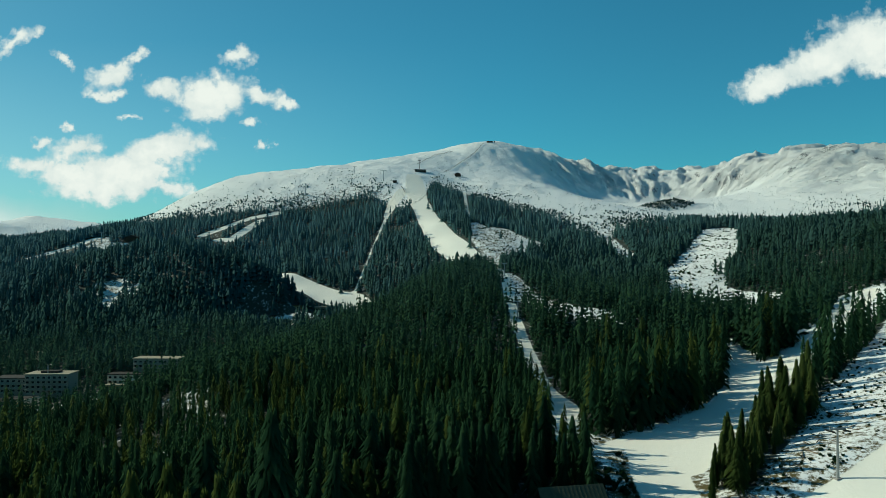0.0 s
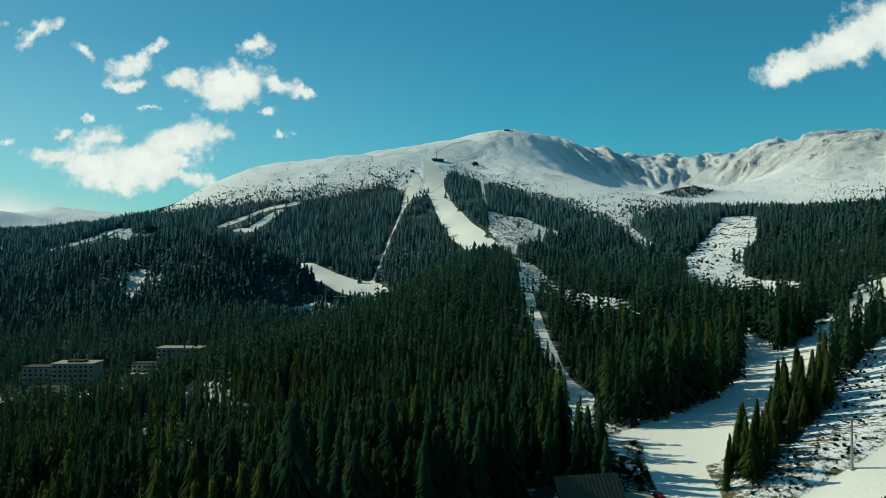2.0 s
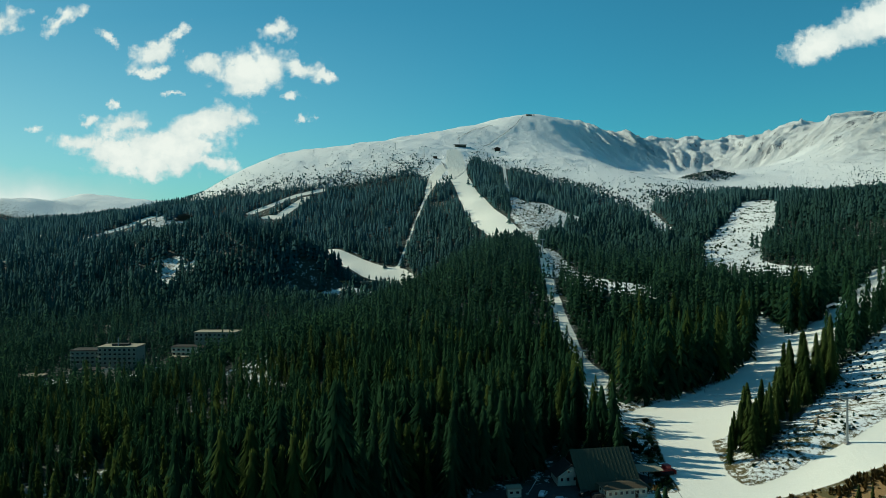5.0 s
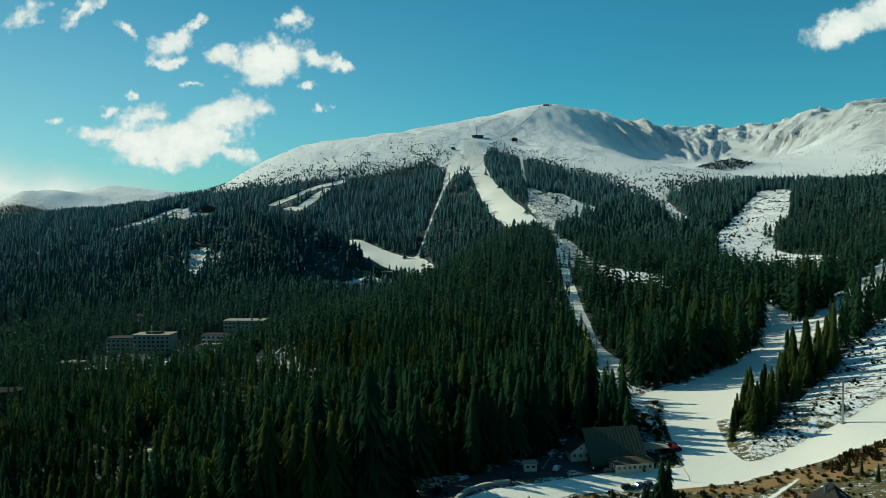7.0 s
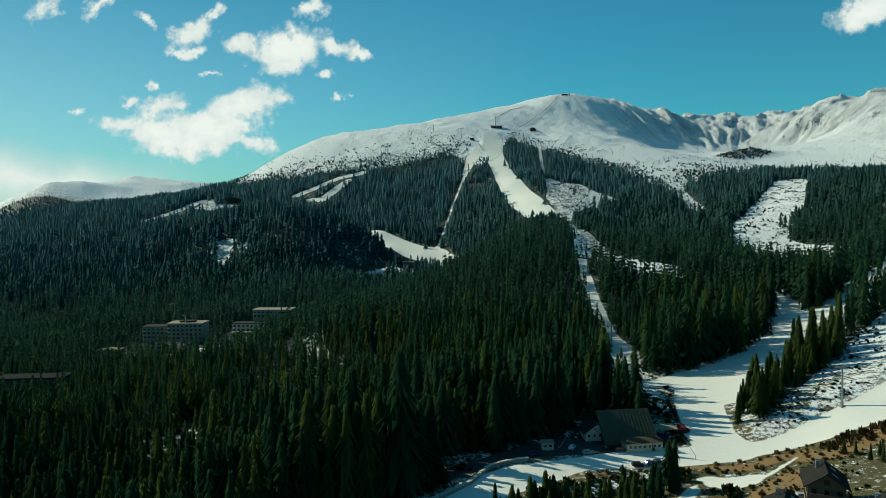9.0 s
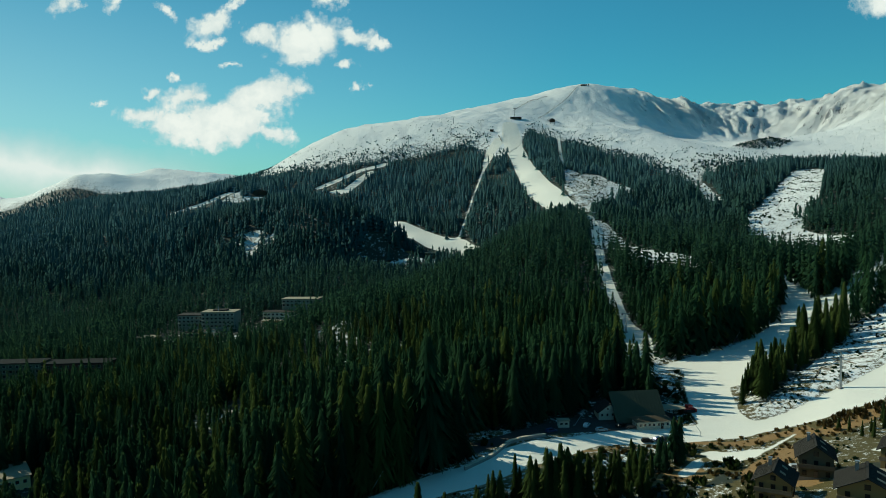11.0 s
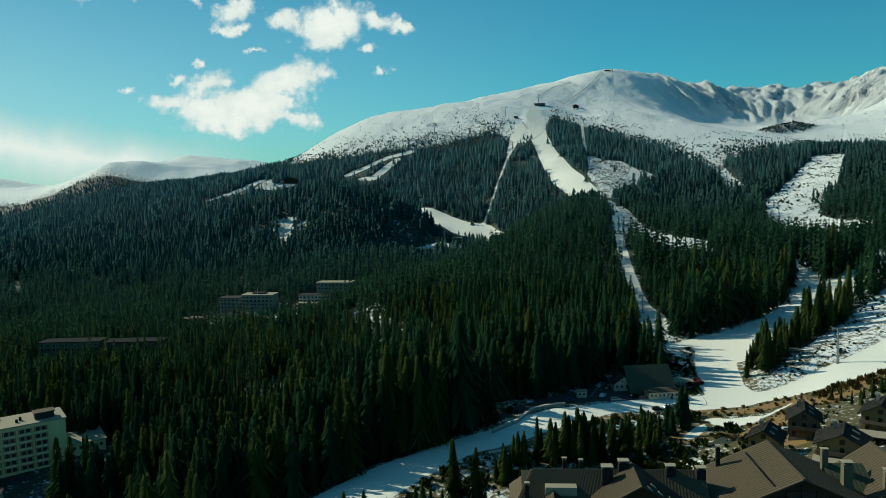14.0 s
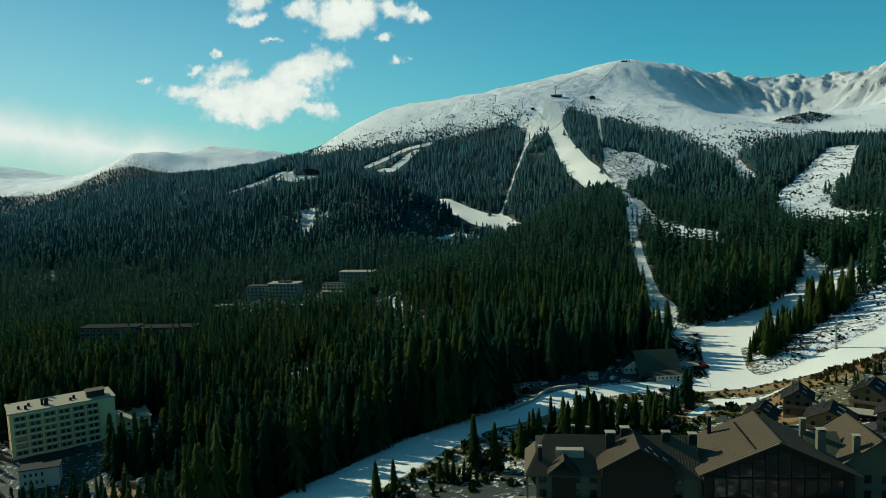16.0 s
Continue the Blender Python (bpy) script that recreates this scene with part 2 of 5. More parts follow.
def vnoise(x, y, seed=0):
    """Smooth value noise from 0 to 1."""
    xi, yi = np.floor(x).astype(np.int64), np.floor(y).astype(np.int64)
    fx, fy = x - xi, y - yi
    fx, fy = fx * fx * (3 - 2 * fx), fy * fy * (3 - 2 * fy)

    def h(a, b):
        n = (a * 374761393 + b * 668265263 + seed * 974711) & 0x7FFFFFFF
        n = ((n ^ (n >> 13)) * 1274126177) & 0x7FFFFFFF
        return ((n ^ (n >> 16)) & 0xFFFF) / 65535.0
    return (h(xi, yi) * (1 - fx) + h(xi + 1, yi) * fx) * (1 - fy) + (h(xi, yi + 1) * (1 - fx) + h(xi + 1, yi + 1) * fx) * fy


def fbm(x, y, scale, octaves=4, seed=0):
    out, amp, tot = 0.0, 1.0, 0.0
    for k in range(octaves):
        out = out + amp * vnoise(x / scale * 2 ** k, y / scale * 2 ** k, seed + k)
        tot += amp
        amp *= 0.5
    return out / tot


def ridged(x, y, scale, octaves=4, seed=0):
    """Sharp-edged noise from 0 to 1."""
    out, amp, tot = 0.0, 1.0, 0.0
    for k in range(octaves):
        out = out + amp * (1 - np.abs(2 * vnoise(x / scale * 2 ** k, y / scale * 2 ** k, seed + k) - 1))
        tot += amp
        amp *= 0.5
    return out / tot


def strip(x, y, line):
    """Metres inside (+) or outside (-) a strip along a line of (x, y, half width)."""
    best = np.full(np.shape(x), -1e9)
    for (ax, ay, ar), (bx, by, br) in zip(line, line[1:]):
        dx, dy = bx - ax, by - ay
        t = np.clip(((x - ax) * dx + (y - ay) * dy) / (dx * dx + dy * dy + 1e-9), 0, 1)
        best = np.maximum(best, ar + (br - ar) * t - np.hypot(x - ax - t * dx, y - ay - t * dy))
    return best


def strips(x, y, lines):
    return np.max([strip(x, y, line) for line in lines], axis=0)


# Groomed pistes: centre line and half width.
PISTES = [
    [(-49, 1250, 13), (-44, 1166, 16), (-36, 1067, 14), (-24, 989, 13), (-9, 888, 15), (7, 813, 17), (22, 758, 15), (34, 722, 13), (44, 698, 9)],
    [(-64, 1120, 6), (-73, 1029, 3.5), (-81, 970, 2.2), (-87, 895, 1.8), (-90, 822, 1.8), (-93, 763, 2.5)],
    [(-183, 833, 6), (-152, 798, 15), (-122, 770, 18), (-97, 753, 18), (-75, 730, 12)],
    [(-244, 1086, 8), (-276, 1061, 7), (-300, 1017, 7), (-324, 994, 8)],
    [(-258, 1049, 6), (-266, 1007, 8), (-277, 967, 8), (-298, 971, 6)],
    [(-457, 974, 7), (-467, 940, 7), (-482, 920, 7), (-512, 898, 5)],
    [(-588, 959, 7), (-623, 948, 6)],
    [(-61, 1135, 10), (-72, 1077, 9), (-77, 1009, 5)],
    [(34, 1167, 2.5), (33, 1054, 2.5), (34, 970, 3)],
    [(68, 190, 10), (66, 205, 9), (69, 237, 9), (74, 262, 9), (84, 276, 9), (100, 290, 8), (118, 306, 8), (133, 325, 8),
     (147, 346, 8), (165, 354, 8), (185, 371, 9), (205, 392, 9), (230, 422, 9), (265, 465, 10)],
    [(55, 167, 3), (61, 161, 5), (68, 164, 3.5)], [(66, 158, 1.4), (76, 168, 1.2), (86, 179, 1.0)], [(50, 160, 2.5), (44, 150, 2.5)], [(100, 148, 3), (108, 150, 2.5)],
    [(78, 240, 8), (90, 262, 8), (108, 283, 8), (130, 308, 8), (156, 338, 8), (190, 365, 8)],
    [(138, 335, 9), (150, 372, 6), (153, 395, 4), (148, 418, 3)],
    [(78, 276, 8), (64, 268, 6), (50, 262, 2.5)],
    [(66, 188, 7), (82, 191, 6), (100, 197, 8), (120, 204, 10), (150, 222, 13), (220, 255, 20)],
    [(66, 188, 8), (36, 185, 8.5), (18, 178, 5), (2, 167, 9), (-10, 158, 9), (-20, 147, 8), (-36, 139, 8), (-55, 122, 12),
     (-68, 104, 14), (-95, 75, 16), (-140, 40, 16)],
]
LIFT_LINE = [[(46, 700, 5), (49, 582, 4), (44, 463, 4), (45, 418, 3.5), (47, 378, 4), (49, 340, 5), (51, 317, 8), (46, 280, 9), (45, 268, 6)]]
CLEARINGS = [
    [(-436, 948, 7), (-380, 950, 8)],
    [(42, 923, 8), (47, 817, 16), (54, 747, 12)],
    [(69, 902, 13), (78, 831, 19), (67, 763, 13)],
    [(95, 838, 10), (109, 818, 6)],
    [(-348, 742, 4), (-325, 740, 6), (-296, 718, 4)],
    [(-323, 735, 9), (-305, 683, 3)],
    [(-439, 982, 5), (-446, 949, 7)],
    [(52, 600, 8), (60, 520, 10), (78, 470, 14), (96, 452, 14)],
    [(318, 850, 18), (266, 735, 24), (214, 640, 24), (198, 580, 20), (208, 545, 22), (232, 522, 16)],
    [(194, 920, 9), (196, 850, 8), (193, 775, 9)],
    [(84, 202, 4), (100, 214, 8), (120, 230, 14), (148, 256, 20), (180, 292, 24), (220, 332, 26), (275, 392, 30)],
    [(24, 152, 12), (0, 132, 16), (-30, 108, 14)], [(58, 160, 12), (82, 148, 16), (110, 160, 22), (150, 185, 24)],
    [(60, 110, 30), (40, 50, 45), (100, 80, 45)], [(57, 232, 6), (57, 210, 5)], [(-36, 178, 7), (-14, 180, 6)],
    [(-182, 357, 3.5), (-174, 363, 3)], [(-151, 386, 3), (-144, 396, 3)], [(56, 270, 5), (50, 285, 5)],
    [(22, 314, 5), (32, 312, 4)], [(-292, 438, 6), (-250, 436, 6), (-214, 470, 7)], [(-172, 694, 4), (-150, 692, 5), (-110, 690, 4)],
]
BELT = [(82, 212, 5), (90, 226, 7), (111, 252, 8), (138, 284, 8), (168, 314, 9), (205, 348, 11), (250, 395, 14)]
SPARSE = [[(-210, 240, 14), (-150, 250, 22), (-110, 320, 18), (-130, 400, 22)], [(-240, 150, 32), (-212, 135, 26), (-190, 112, 16)]]
EARTH = [[(-201, 515, 4), (-189, 520, 5)], [(54, 177, 2.2), (68, 173, 3), (80, 178, 3), (90, 182, 2.5)], [(86, 174, 2.5), (98, 176, 4.5), (116, 186, 3.5)], [(66, 142, 8), (80, 160, 6)],
         [(10, 166, 1.6), (34, 173, 1.6)], [(-40, 130, 1.2), (-20, 138, 1.2), (4, 155, 1.4)], [(34, 196, 3), (46, 197, 3)],
         [(30, 145, 5), (45, 150, 6)], [(46, 176, 3.5), (52, 178, 3)], [(-165, 110, 12), (-150, 130, 6)], [(75, 138, 6), (72, 128, 5)]]
ROADS = [[(46, 204, 6), (24, 195, 8), (4, 188, 6), (-13, 177, 4), (-22, 168, 4), (-40, 160, 4), (-75, 148, 4), (-110, 130, 4), (-160, 100, 4)],
         [(-260, 105, 16), (-215, 95, 14)], [(-260, 440, 6), (-180, 480, 6)], [(84, 124, 5), (104, 118, 5), (76, 88, 6)]]
TREELINE = [(-2600, 2150), (-1200, 2120), (-1000, 1950), (-720, 1480), (-500, 1200), (-464, 1148), (-379, 1099), (-320, 1091), (-247, 1092),
            (-204, 1104), (-160, 1116), (-115, 1114), (-80, 1069), (-56, 1011), (-29, 1089), (-19, 1176), (-12, 1215), (25, 1166),
            (59, 1119), (93, 1053), (129, 1011), (159, 952), (183, 885), (197, 865), (212, 905), (249, 935), (295, 938),
            (340, 950), (423, 962), (488, 955), (800, 1000), (1300, 1250)]


def alpine(x, y):
    tx, ty = np.array(TREELINE, float).T
    return (y - np.interp(x, tx, ty))


def axis(stops):
    """Grid lines: (from, to, step) stretches laid end to end."""
    out = [stops[0][0]]
    for a, b, step in stops:
        n = max(1, round((b - a) / step))
        out += list(np.linspace(a, b, n + 1)[1:])
    return np.array(out)


GX = axis([(-2600, -1200, 18), (-1200, -500, 14), (-500, -260, 6), (-260, 270, 3.2), (270, 720, 5.0), (720, 1100, 9), (1100, 2200, 40)])
GY = axis([(-420, 40, 14), (40, 480, 3.2), (480, 900, 5), (900, 1200, 8), (1200, 1900, 5.6), (1900, 3000, 19)])
mx, my = np.meshgrid(GX, GY)
gz = land_height(mx, my)
_piste = np.maximum(strips(mx, my, PISTES), strips(mx, my, ROADS))
_rough = np.clip(-_piste / 6.0, 0.0, 1.0)
gz = gz + _rough * (2.6 * (fbm(mx, my, 24.0, 4, 3) - 0.5) + 6.0 * (fbm(mx, my, 110.0, 3, 9) - 0.5))
# crags and couloirs of the east crest, smooth drifts in the cirque
_crag = np.clip((gz - 170) / 90.0, 0, 1) * np.clip((mx - 130 - 0.25 * np.maximum(1500 - my, 0)) / 170.0, 0, 1) * np.clip((2150 - my) / 250, 0, 1)
_ax = 420.0 * np.arctan2(mx - 380, my - 1330)
_wx = _ax + 55 * (fbm(mx, my, 80.0, 3, 17) - 0.5)
_dn = np.hypot(mx - 380, my - 1330)
_steep = np.clip((_dn - 150) / 120.0, 0.15, 1)
gz = gz + _crag * _steep * (19.0 * (ridged(_wx, _dn * 0.22, 46.0, 2, 21) ** 1.8 - 0.40) + 11.0 * (ridged(_wx, _dn * 0.35, 19.0, 2, 31) ** 1.6 - 0.42) + 5.0 * (fbm(mx, my, 11.0, 2, 51) - 0.5))
# a rocky knoll in the mouth of the cirque
_knoll = np.exp(-((mx - 375) / 46.0) ** 2 - ((my - 1235) / 26.0) ** 2)
gz = gz + _knoll * (11.0 + 9.0 * (ridged(mx, my, 22.0, 3, 91) - 0.5))
_open = np.clip((my - 1080) / 120.0, 0, 1) * _rough
gz = gz + _open * (7.0 * (fbm(mx + 0.6 * my, my * 0.7, 46.0, 4, 61) - 0.5) + 2.0 * (fbm(mx, my, 12.0, 2, 67) - 0.5))
_far = np.clip((my - 1750) / 250.0, 0, 1) * np.clip((-800 - mx) / 250.0, 0, 1)
gz = gz + _far * (8.0 * (ridged(mx, my, 300.0, 2, 41) - 0.60) + 16.0 * (ridged(mx + 0.4 * my, my, 120.0, 3, 47) - 0.6))


def ground_z(x, y):
    """Height of the ground sheet at a place."""
    x, y = np.asarray(x, float), np.asarray(y, float)
    i = np.clip(np.searchsorted(GX, x) - 1, 0, len(GX) - 2)
    j = np.clip(np.searchsorted(GY, y) - 1, 0, len(GY) - 2)
    fx, fy = (x - GX[i]) / (GX[i + 1] - GX[i]), (y - GY[j]) / (GY[j + 1] - GY[j])
    return (gz[j, i] * (1 - fx) + gz[j, i + 1] * fx) * (1 - fy) + (gz[j + 1, i] * (1 - fx) + gz[j + 1, i + 1] * fx) * fy


def quick_mesh(name, verts, faces, smooth=False):
    """A mesh from arrays: verts (n, 3), faces (m, k)."""
    me = bpy.data.meshes.new(name)
    verts, faces = np.asarray(verts, np.float32), np.asarray(faces, np.int32)
    m, k = faces.shape
    me.vertices.add(len(verts))
    me.vertices.foreach_set("co", verts.ravel())
    me.loops.add(m * k)
    me.loops.foreach_set("vertex_index", faces.ravel())
    me.polygons.add(m)
    me.polygons.foreach_set("loop_start", np.arange(m, dtype=np.int32) * k)
    if smooth:
        me.polygons.foreach_set("use_smooth", np.ones(m, bool))
    me.update(calc_edges=True)
    return me


def values(me, name, data):
    a = me.attributes.new(name, "FLOAT", "POINT")
    a.data.foreach_set("value", np.asarray(data, np.float32).ravel())


# ------------------------------------------------------------------ materials
def material(name):
    m = bpy.data.materials.new(name)
    m.use_nodes = True
    return m, Nodes(m.node_tree)


def plain(name, color, rough=0.7, spec=0.3, metal=0.0, vary=0.25, scale=0.8, fine=9.0):
    """A painted, wooden or stone surface with broad stains and fine grain."""
    m, n = material(name)
    co = n.add("ShaderNodeTexCoord").outputs["Object"]
    big, small = n.noise(co, scale, 5, 0.6), n.noise(co, fine, 4, 0.6)
    f = n.math("ADD", n.math("MULTIPLY", n.math("SUBTRACT", big, 0.5), 2 * vary), n.math("MULTIPLY", n.math("SUBTRACT", small, 0.5), vary))
    f = n.math("ADD", f, 0.5, clamp=True)
    dark, light = [c * (1 - vary) for c in color], [min(1.0, c * (1 + vary)) for c in color]
    n.surface(n.mix(f, dark, light), rough, spec, metal, small, 0.25, 0.03)
    return m


def ground_material():
    m, n = material("ground_cover")
    pos = n.add("ShaderNodeNewGeometry").outputs["Position"]
    nor = n.add("ShaderNodeNewGeometry").outputs["Normal"]
    sz = n.add("ShaderNodeSeparateXYZ")
    n.link(nor, sz.inputs[0])
    n_big, n_mid = n.noise(pos, 0.02, 5, 0.6), n.noise(pos, 0.16, 5, 0.65)
    n_fine, n_tiny = n.noise(pos, 0.55, 5, 0.65), n.noise(pos, 2.4, 4, 0.6)
    edge = n.math("MULTIPLY_ADD", n.math("SUBTRACT", n_fine, 0.5), 5.0, n.math("MULTIPLY", n.math("SUBTRACT", n_mid, 0.5), 9.0))
    snow = n.mix(n_mid, (0.78, 0.80, 0.78), (0.88, 0.90, 0.88))
    scrub = n.mix(n_tiny, (0.032, 0.030, 0.010), (0.17, 0.135, 0.048))
    floor = n.mix(n_fine, (0.020, 0.030, 0.022), (0.048, 0.056, 0.040))
    # forest floor with leftover snow
    left = n.ramp(n.math("MULTIPLY_ADD", n_fine, 0.55, n.math("MULTIPLY", n_mid, 0.45)), 0.55, 0.62)
    col = n.mix(n.math("MULTIPLY", left, 0.8), floor, snow)
    # clearings: broken snow among stumps and brush
    cl = n.ramp(n.math("ADD", n.attr("clearing"), edge), 0.0, 1.2)
    broken = n.ramp(n.math("MULTIPLY_ADD", n_fine, 0.45, n.math("MULTIPLY_ADD", n_mid, 0.3, n.math("MULTIPLY", n_tiny, 0.25))), n.math("MULTIPLY_ADD", n.attr("bare"), 0.07, 0.43), n.math("MULTIPLY_ADD", n.attr("bare"), 0.07, 0.49))
    col = n.mix(cl, col, n.mix(broken, scrub, snow))
    # open mountain: snow with dwarf pine low down and bare rock where steep
    al = n.ramp(n.math("MULTIPLY_ADD", n.math("SUBTRACT", n_mid, 0.5), 60.0, n.attr("alpine")), -4.0, 4.0)
    pine = n.ramp(n.math("SUBTRACT", n.math("MULTIPLY_ADD", n_mid, 0.62, n.math("MULTIPLY", n_fine, 0.38)), n.math("MULTIPLY", n.attr("alpine"), 0.0011)), 0.47, 0.50)
    open_snow = n.mix(n.math("MULTIPLY", pine, 0.7), snow, (0.07, 0.08, 0.06))
    steep = n.math("ADD", sz.outputs[2], n.math("MULTIPLY", n.math("SUBTRACT", n_mid, 0.5), 0.5))
    rock = n.mix(n_fine, (0.060, 0.072, 0.085), (0.20, 0.22, 0.24))
    open_snow = n.mix(n.ramp(steep, 0.68, 0.56), open_snow, rock)
    # rock ribs running down the headwalls
    across = n.add("ShaderNodeCombineXYZ")
    n.link(n.attr("rib_across"), across.inputs[0]), n.link(n.math("MULTIPLY", n.attr("rib_down"), 0.38), across.inputs[1])
    ribs, ribs2 = n.noise(across.outputs[0], 0.060, 7, 0.72, 0.6), n.noise(across.outputs[0], 0.26, 5, 0.7, 0.4)
    zone = n.noise(pos, 0.009, 3, 0.5)
    rib_h = n.math("MULTIPLY_ADD", ribs, 0.52, n.math("MULTIPLY", ribs2, 0.48))
    face = n.ramp(n.math("MULTIPLY_ADD", n.math("SUBTRACT", ribs2, 0.5), 0.35, sz.outputs[2]), 0.975, 0.87)
    bare = n.math("MULTIPLY", n.ramp(n.math("MULTIPLY_ADD", n.math("SUBTRACT", zone, 0.5), 0.5, rib_h), 0.60, 0.64), n.math("MULTIPLY", face, n.ramp(n.attr("crag"), 0.15, 0.5)))
    open_snow = n.mix(n.math("MULTIPLY", bare, 0.9), open_snow, rock)
    col = n.mix(al, col, open_snow)
    # bare earth, road, groomed snow
    ea = n.ramp(n.math("ADD", n.attr("earth"), n.math("MULTIPLY", edge, 0.5)), 0.0, 0.6)
    col = n.mix(ea, col, n.mix(n_tiny, (0.19, 0.110, 0.043), (0.36, 0.23, 0.095)))
    pi = n.ramp(n.math("ADD", n.attr("piste"), n.math("MULTIPLY", edge, 0.2)), 0.0, 0.6)
    track = n.math("SUBTRACT", 1.0, n.math("MULTIPLY", n.ramp(n_big, 0.55, 0.75), 0.12))
    groomed = n.mix(track, (0.60, 0.56, 0.48), n.mix(n_fine, (0.84, 0.82, 0.72), (0.89, 0.87, 0.77)))
    col = n.mix(pi, col, groomed)
    ro = n.ramp(n.attr("road"), 0.0, 0.4)
    col = n.mix(ro, col, n.mix(n_fine, (0.035, 0.035, 0.036), (0.075, 0.07, 0.064)))
    relief = n.math("MULTIPLY_ADD", n_fine, 0.7, n.math("MULTIPLY", n_tiny, 0.3))
    b = n.surface(col, 0.75, 0.25, 0.0, relief, 0.5, 0.6)
    # drifts and broken ground too small for the sheet
    coarse = n.add("ShaderNodeBump")
    coarse.inputs["Strength"].default_value, coarse.inputs["Distance"].default_value = 1.0, 1.0
    drift = n.math("MULTIPLY", n.math("MULTIPLY_ADD", n_mid, 2.2, n.math("MULTIPLY", n_fine, 0.8)), al)
    n.link(n.math("MULTIPLY_ADD", n.math("MULTIPLY", rib_h, 14.0), n.attr("crag"), drift), coarse.inputs["Height"])
    fine_bump = b.inputs["Normal"].links[0].from_node
    n.link(coarse.outputs[0], fine_bump.inputs["Normal"])
    return m


def foliage(name, dark, light):
    m, n = material(name)
    t = n.attr("tint")
    pos = n.add("ShaderNodeNewGeometry").outputs["Position"]
    f = n.math("MULTIPLY_ADD", n.math("SUBTRACT", n.noise(pos, 1.3, 3, 0.6), 0.5), 0.45, t, clamp=True)
    # bluish haze of distance, with some frost, put into the needle colour
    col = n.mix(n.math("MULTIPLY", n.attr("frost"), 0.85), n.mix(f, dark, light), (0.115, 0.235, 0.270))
    b = n.surface(col, 1.0, 0.0)
    tr = n.add("ShaderNodeBsdfTranslucent")
    n.link(n.mix(0.5, col, (light[0] * 1.4, light[1] * 1.4, light[2] * 1.1)), tr.inputs[0])
    mix = n.add("ShaderNodeMixShader")
    mix.inputs[0].default_value = 0.42
    o = [x for x in n.t.nodes if x.type == "OUTPUT_MATERIAL"][0]
    n.link(b.outputs[0], mix.inputs[1]), n.link(tr.outputs[0], mix.inputs[2]), n.link(mix.outputs[0], o.inputs[0])
    return m


GROUND = ground_material()
NEEDLE = foliage("spruce_needles", (0.009, 0.031, 0.018), (0.040, 0.090, 0.042))
BARK = plain("spruce_bark", (0.09, 0.065, 0.045), 0.9, 0.1, vary=0.3, scale=2.0, fine=12)

# ------------------------------------------------------------------ ground sheet
nx, ny = len(GX), len(GY)
idx = np.arange(nx * ny).reshape(ny, nx)
quads = np.stack([idx[:-1, :-1], idx[:-1, 1:], idx[1:, 1:], idx[1:, :-1]], -1).reshape(-1, 4)
me = quick_mesh("ground", np.stack([mx, my, gz], -1).reshape(-1, 3), quads, True)
values(me, "piste", np.maximum(strips(mx, my, PISTES), strips(mx, my, LIFT_LINE)))
values(me, "clearing", np.maximum(np.max([np.where(my > 430, strips(mx, my + d, CLEARINGS), -99) for d in (14,)] + [strips(mx, my, CLEARINGS)], axis=0), np.maximum(np.where(my > 200, strips(mx, my, SPARSE) - 10, -99), np.where(my < 480, strips(mx, my, PISTES) + 9, -99))))
values(me, "alpine", np.where(_knoll > 0.30, 6.0, alpine(mx, my)))
values(me, "bare", np.clip((340 - my) / 120.0, 0.35, 1) + np.where((my < 196) & (mx > 44), 0.5, 0) - np.where((my > 200) & (mx > 80), 0.55, 0))
values(me, "earth", strips(mx, my, EARTH))
values(me, "crag", np.maximum(_crag * _steep, 1.2 * _knoll))
values(me, "rib_across", _wx)
values(me, "rib_down", _dn)
values(me, "road", strips(mx, my, ROADS))
me.materials.append(GROUND)
ground = tagged(new("ground", me), "snowy mountain ground with pistes, clearings and forest floor", "ground", kind="structure")


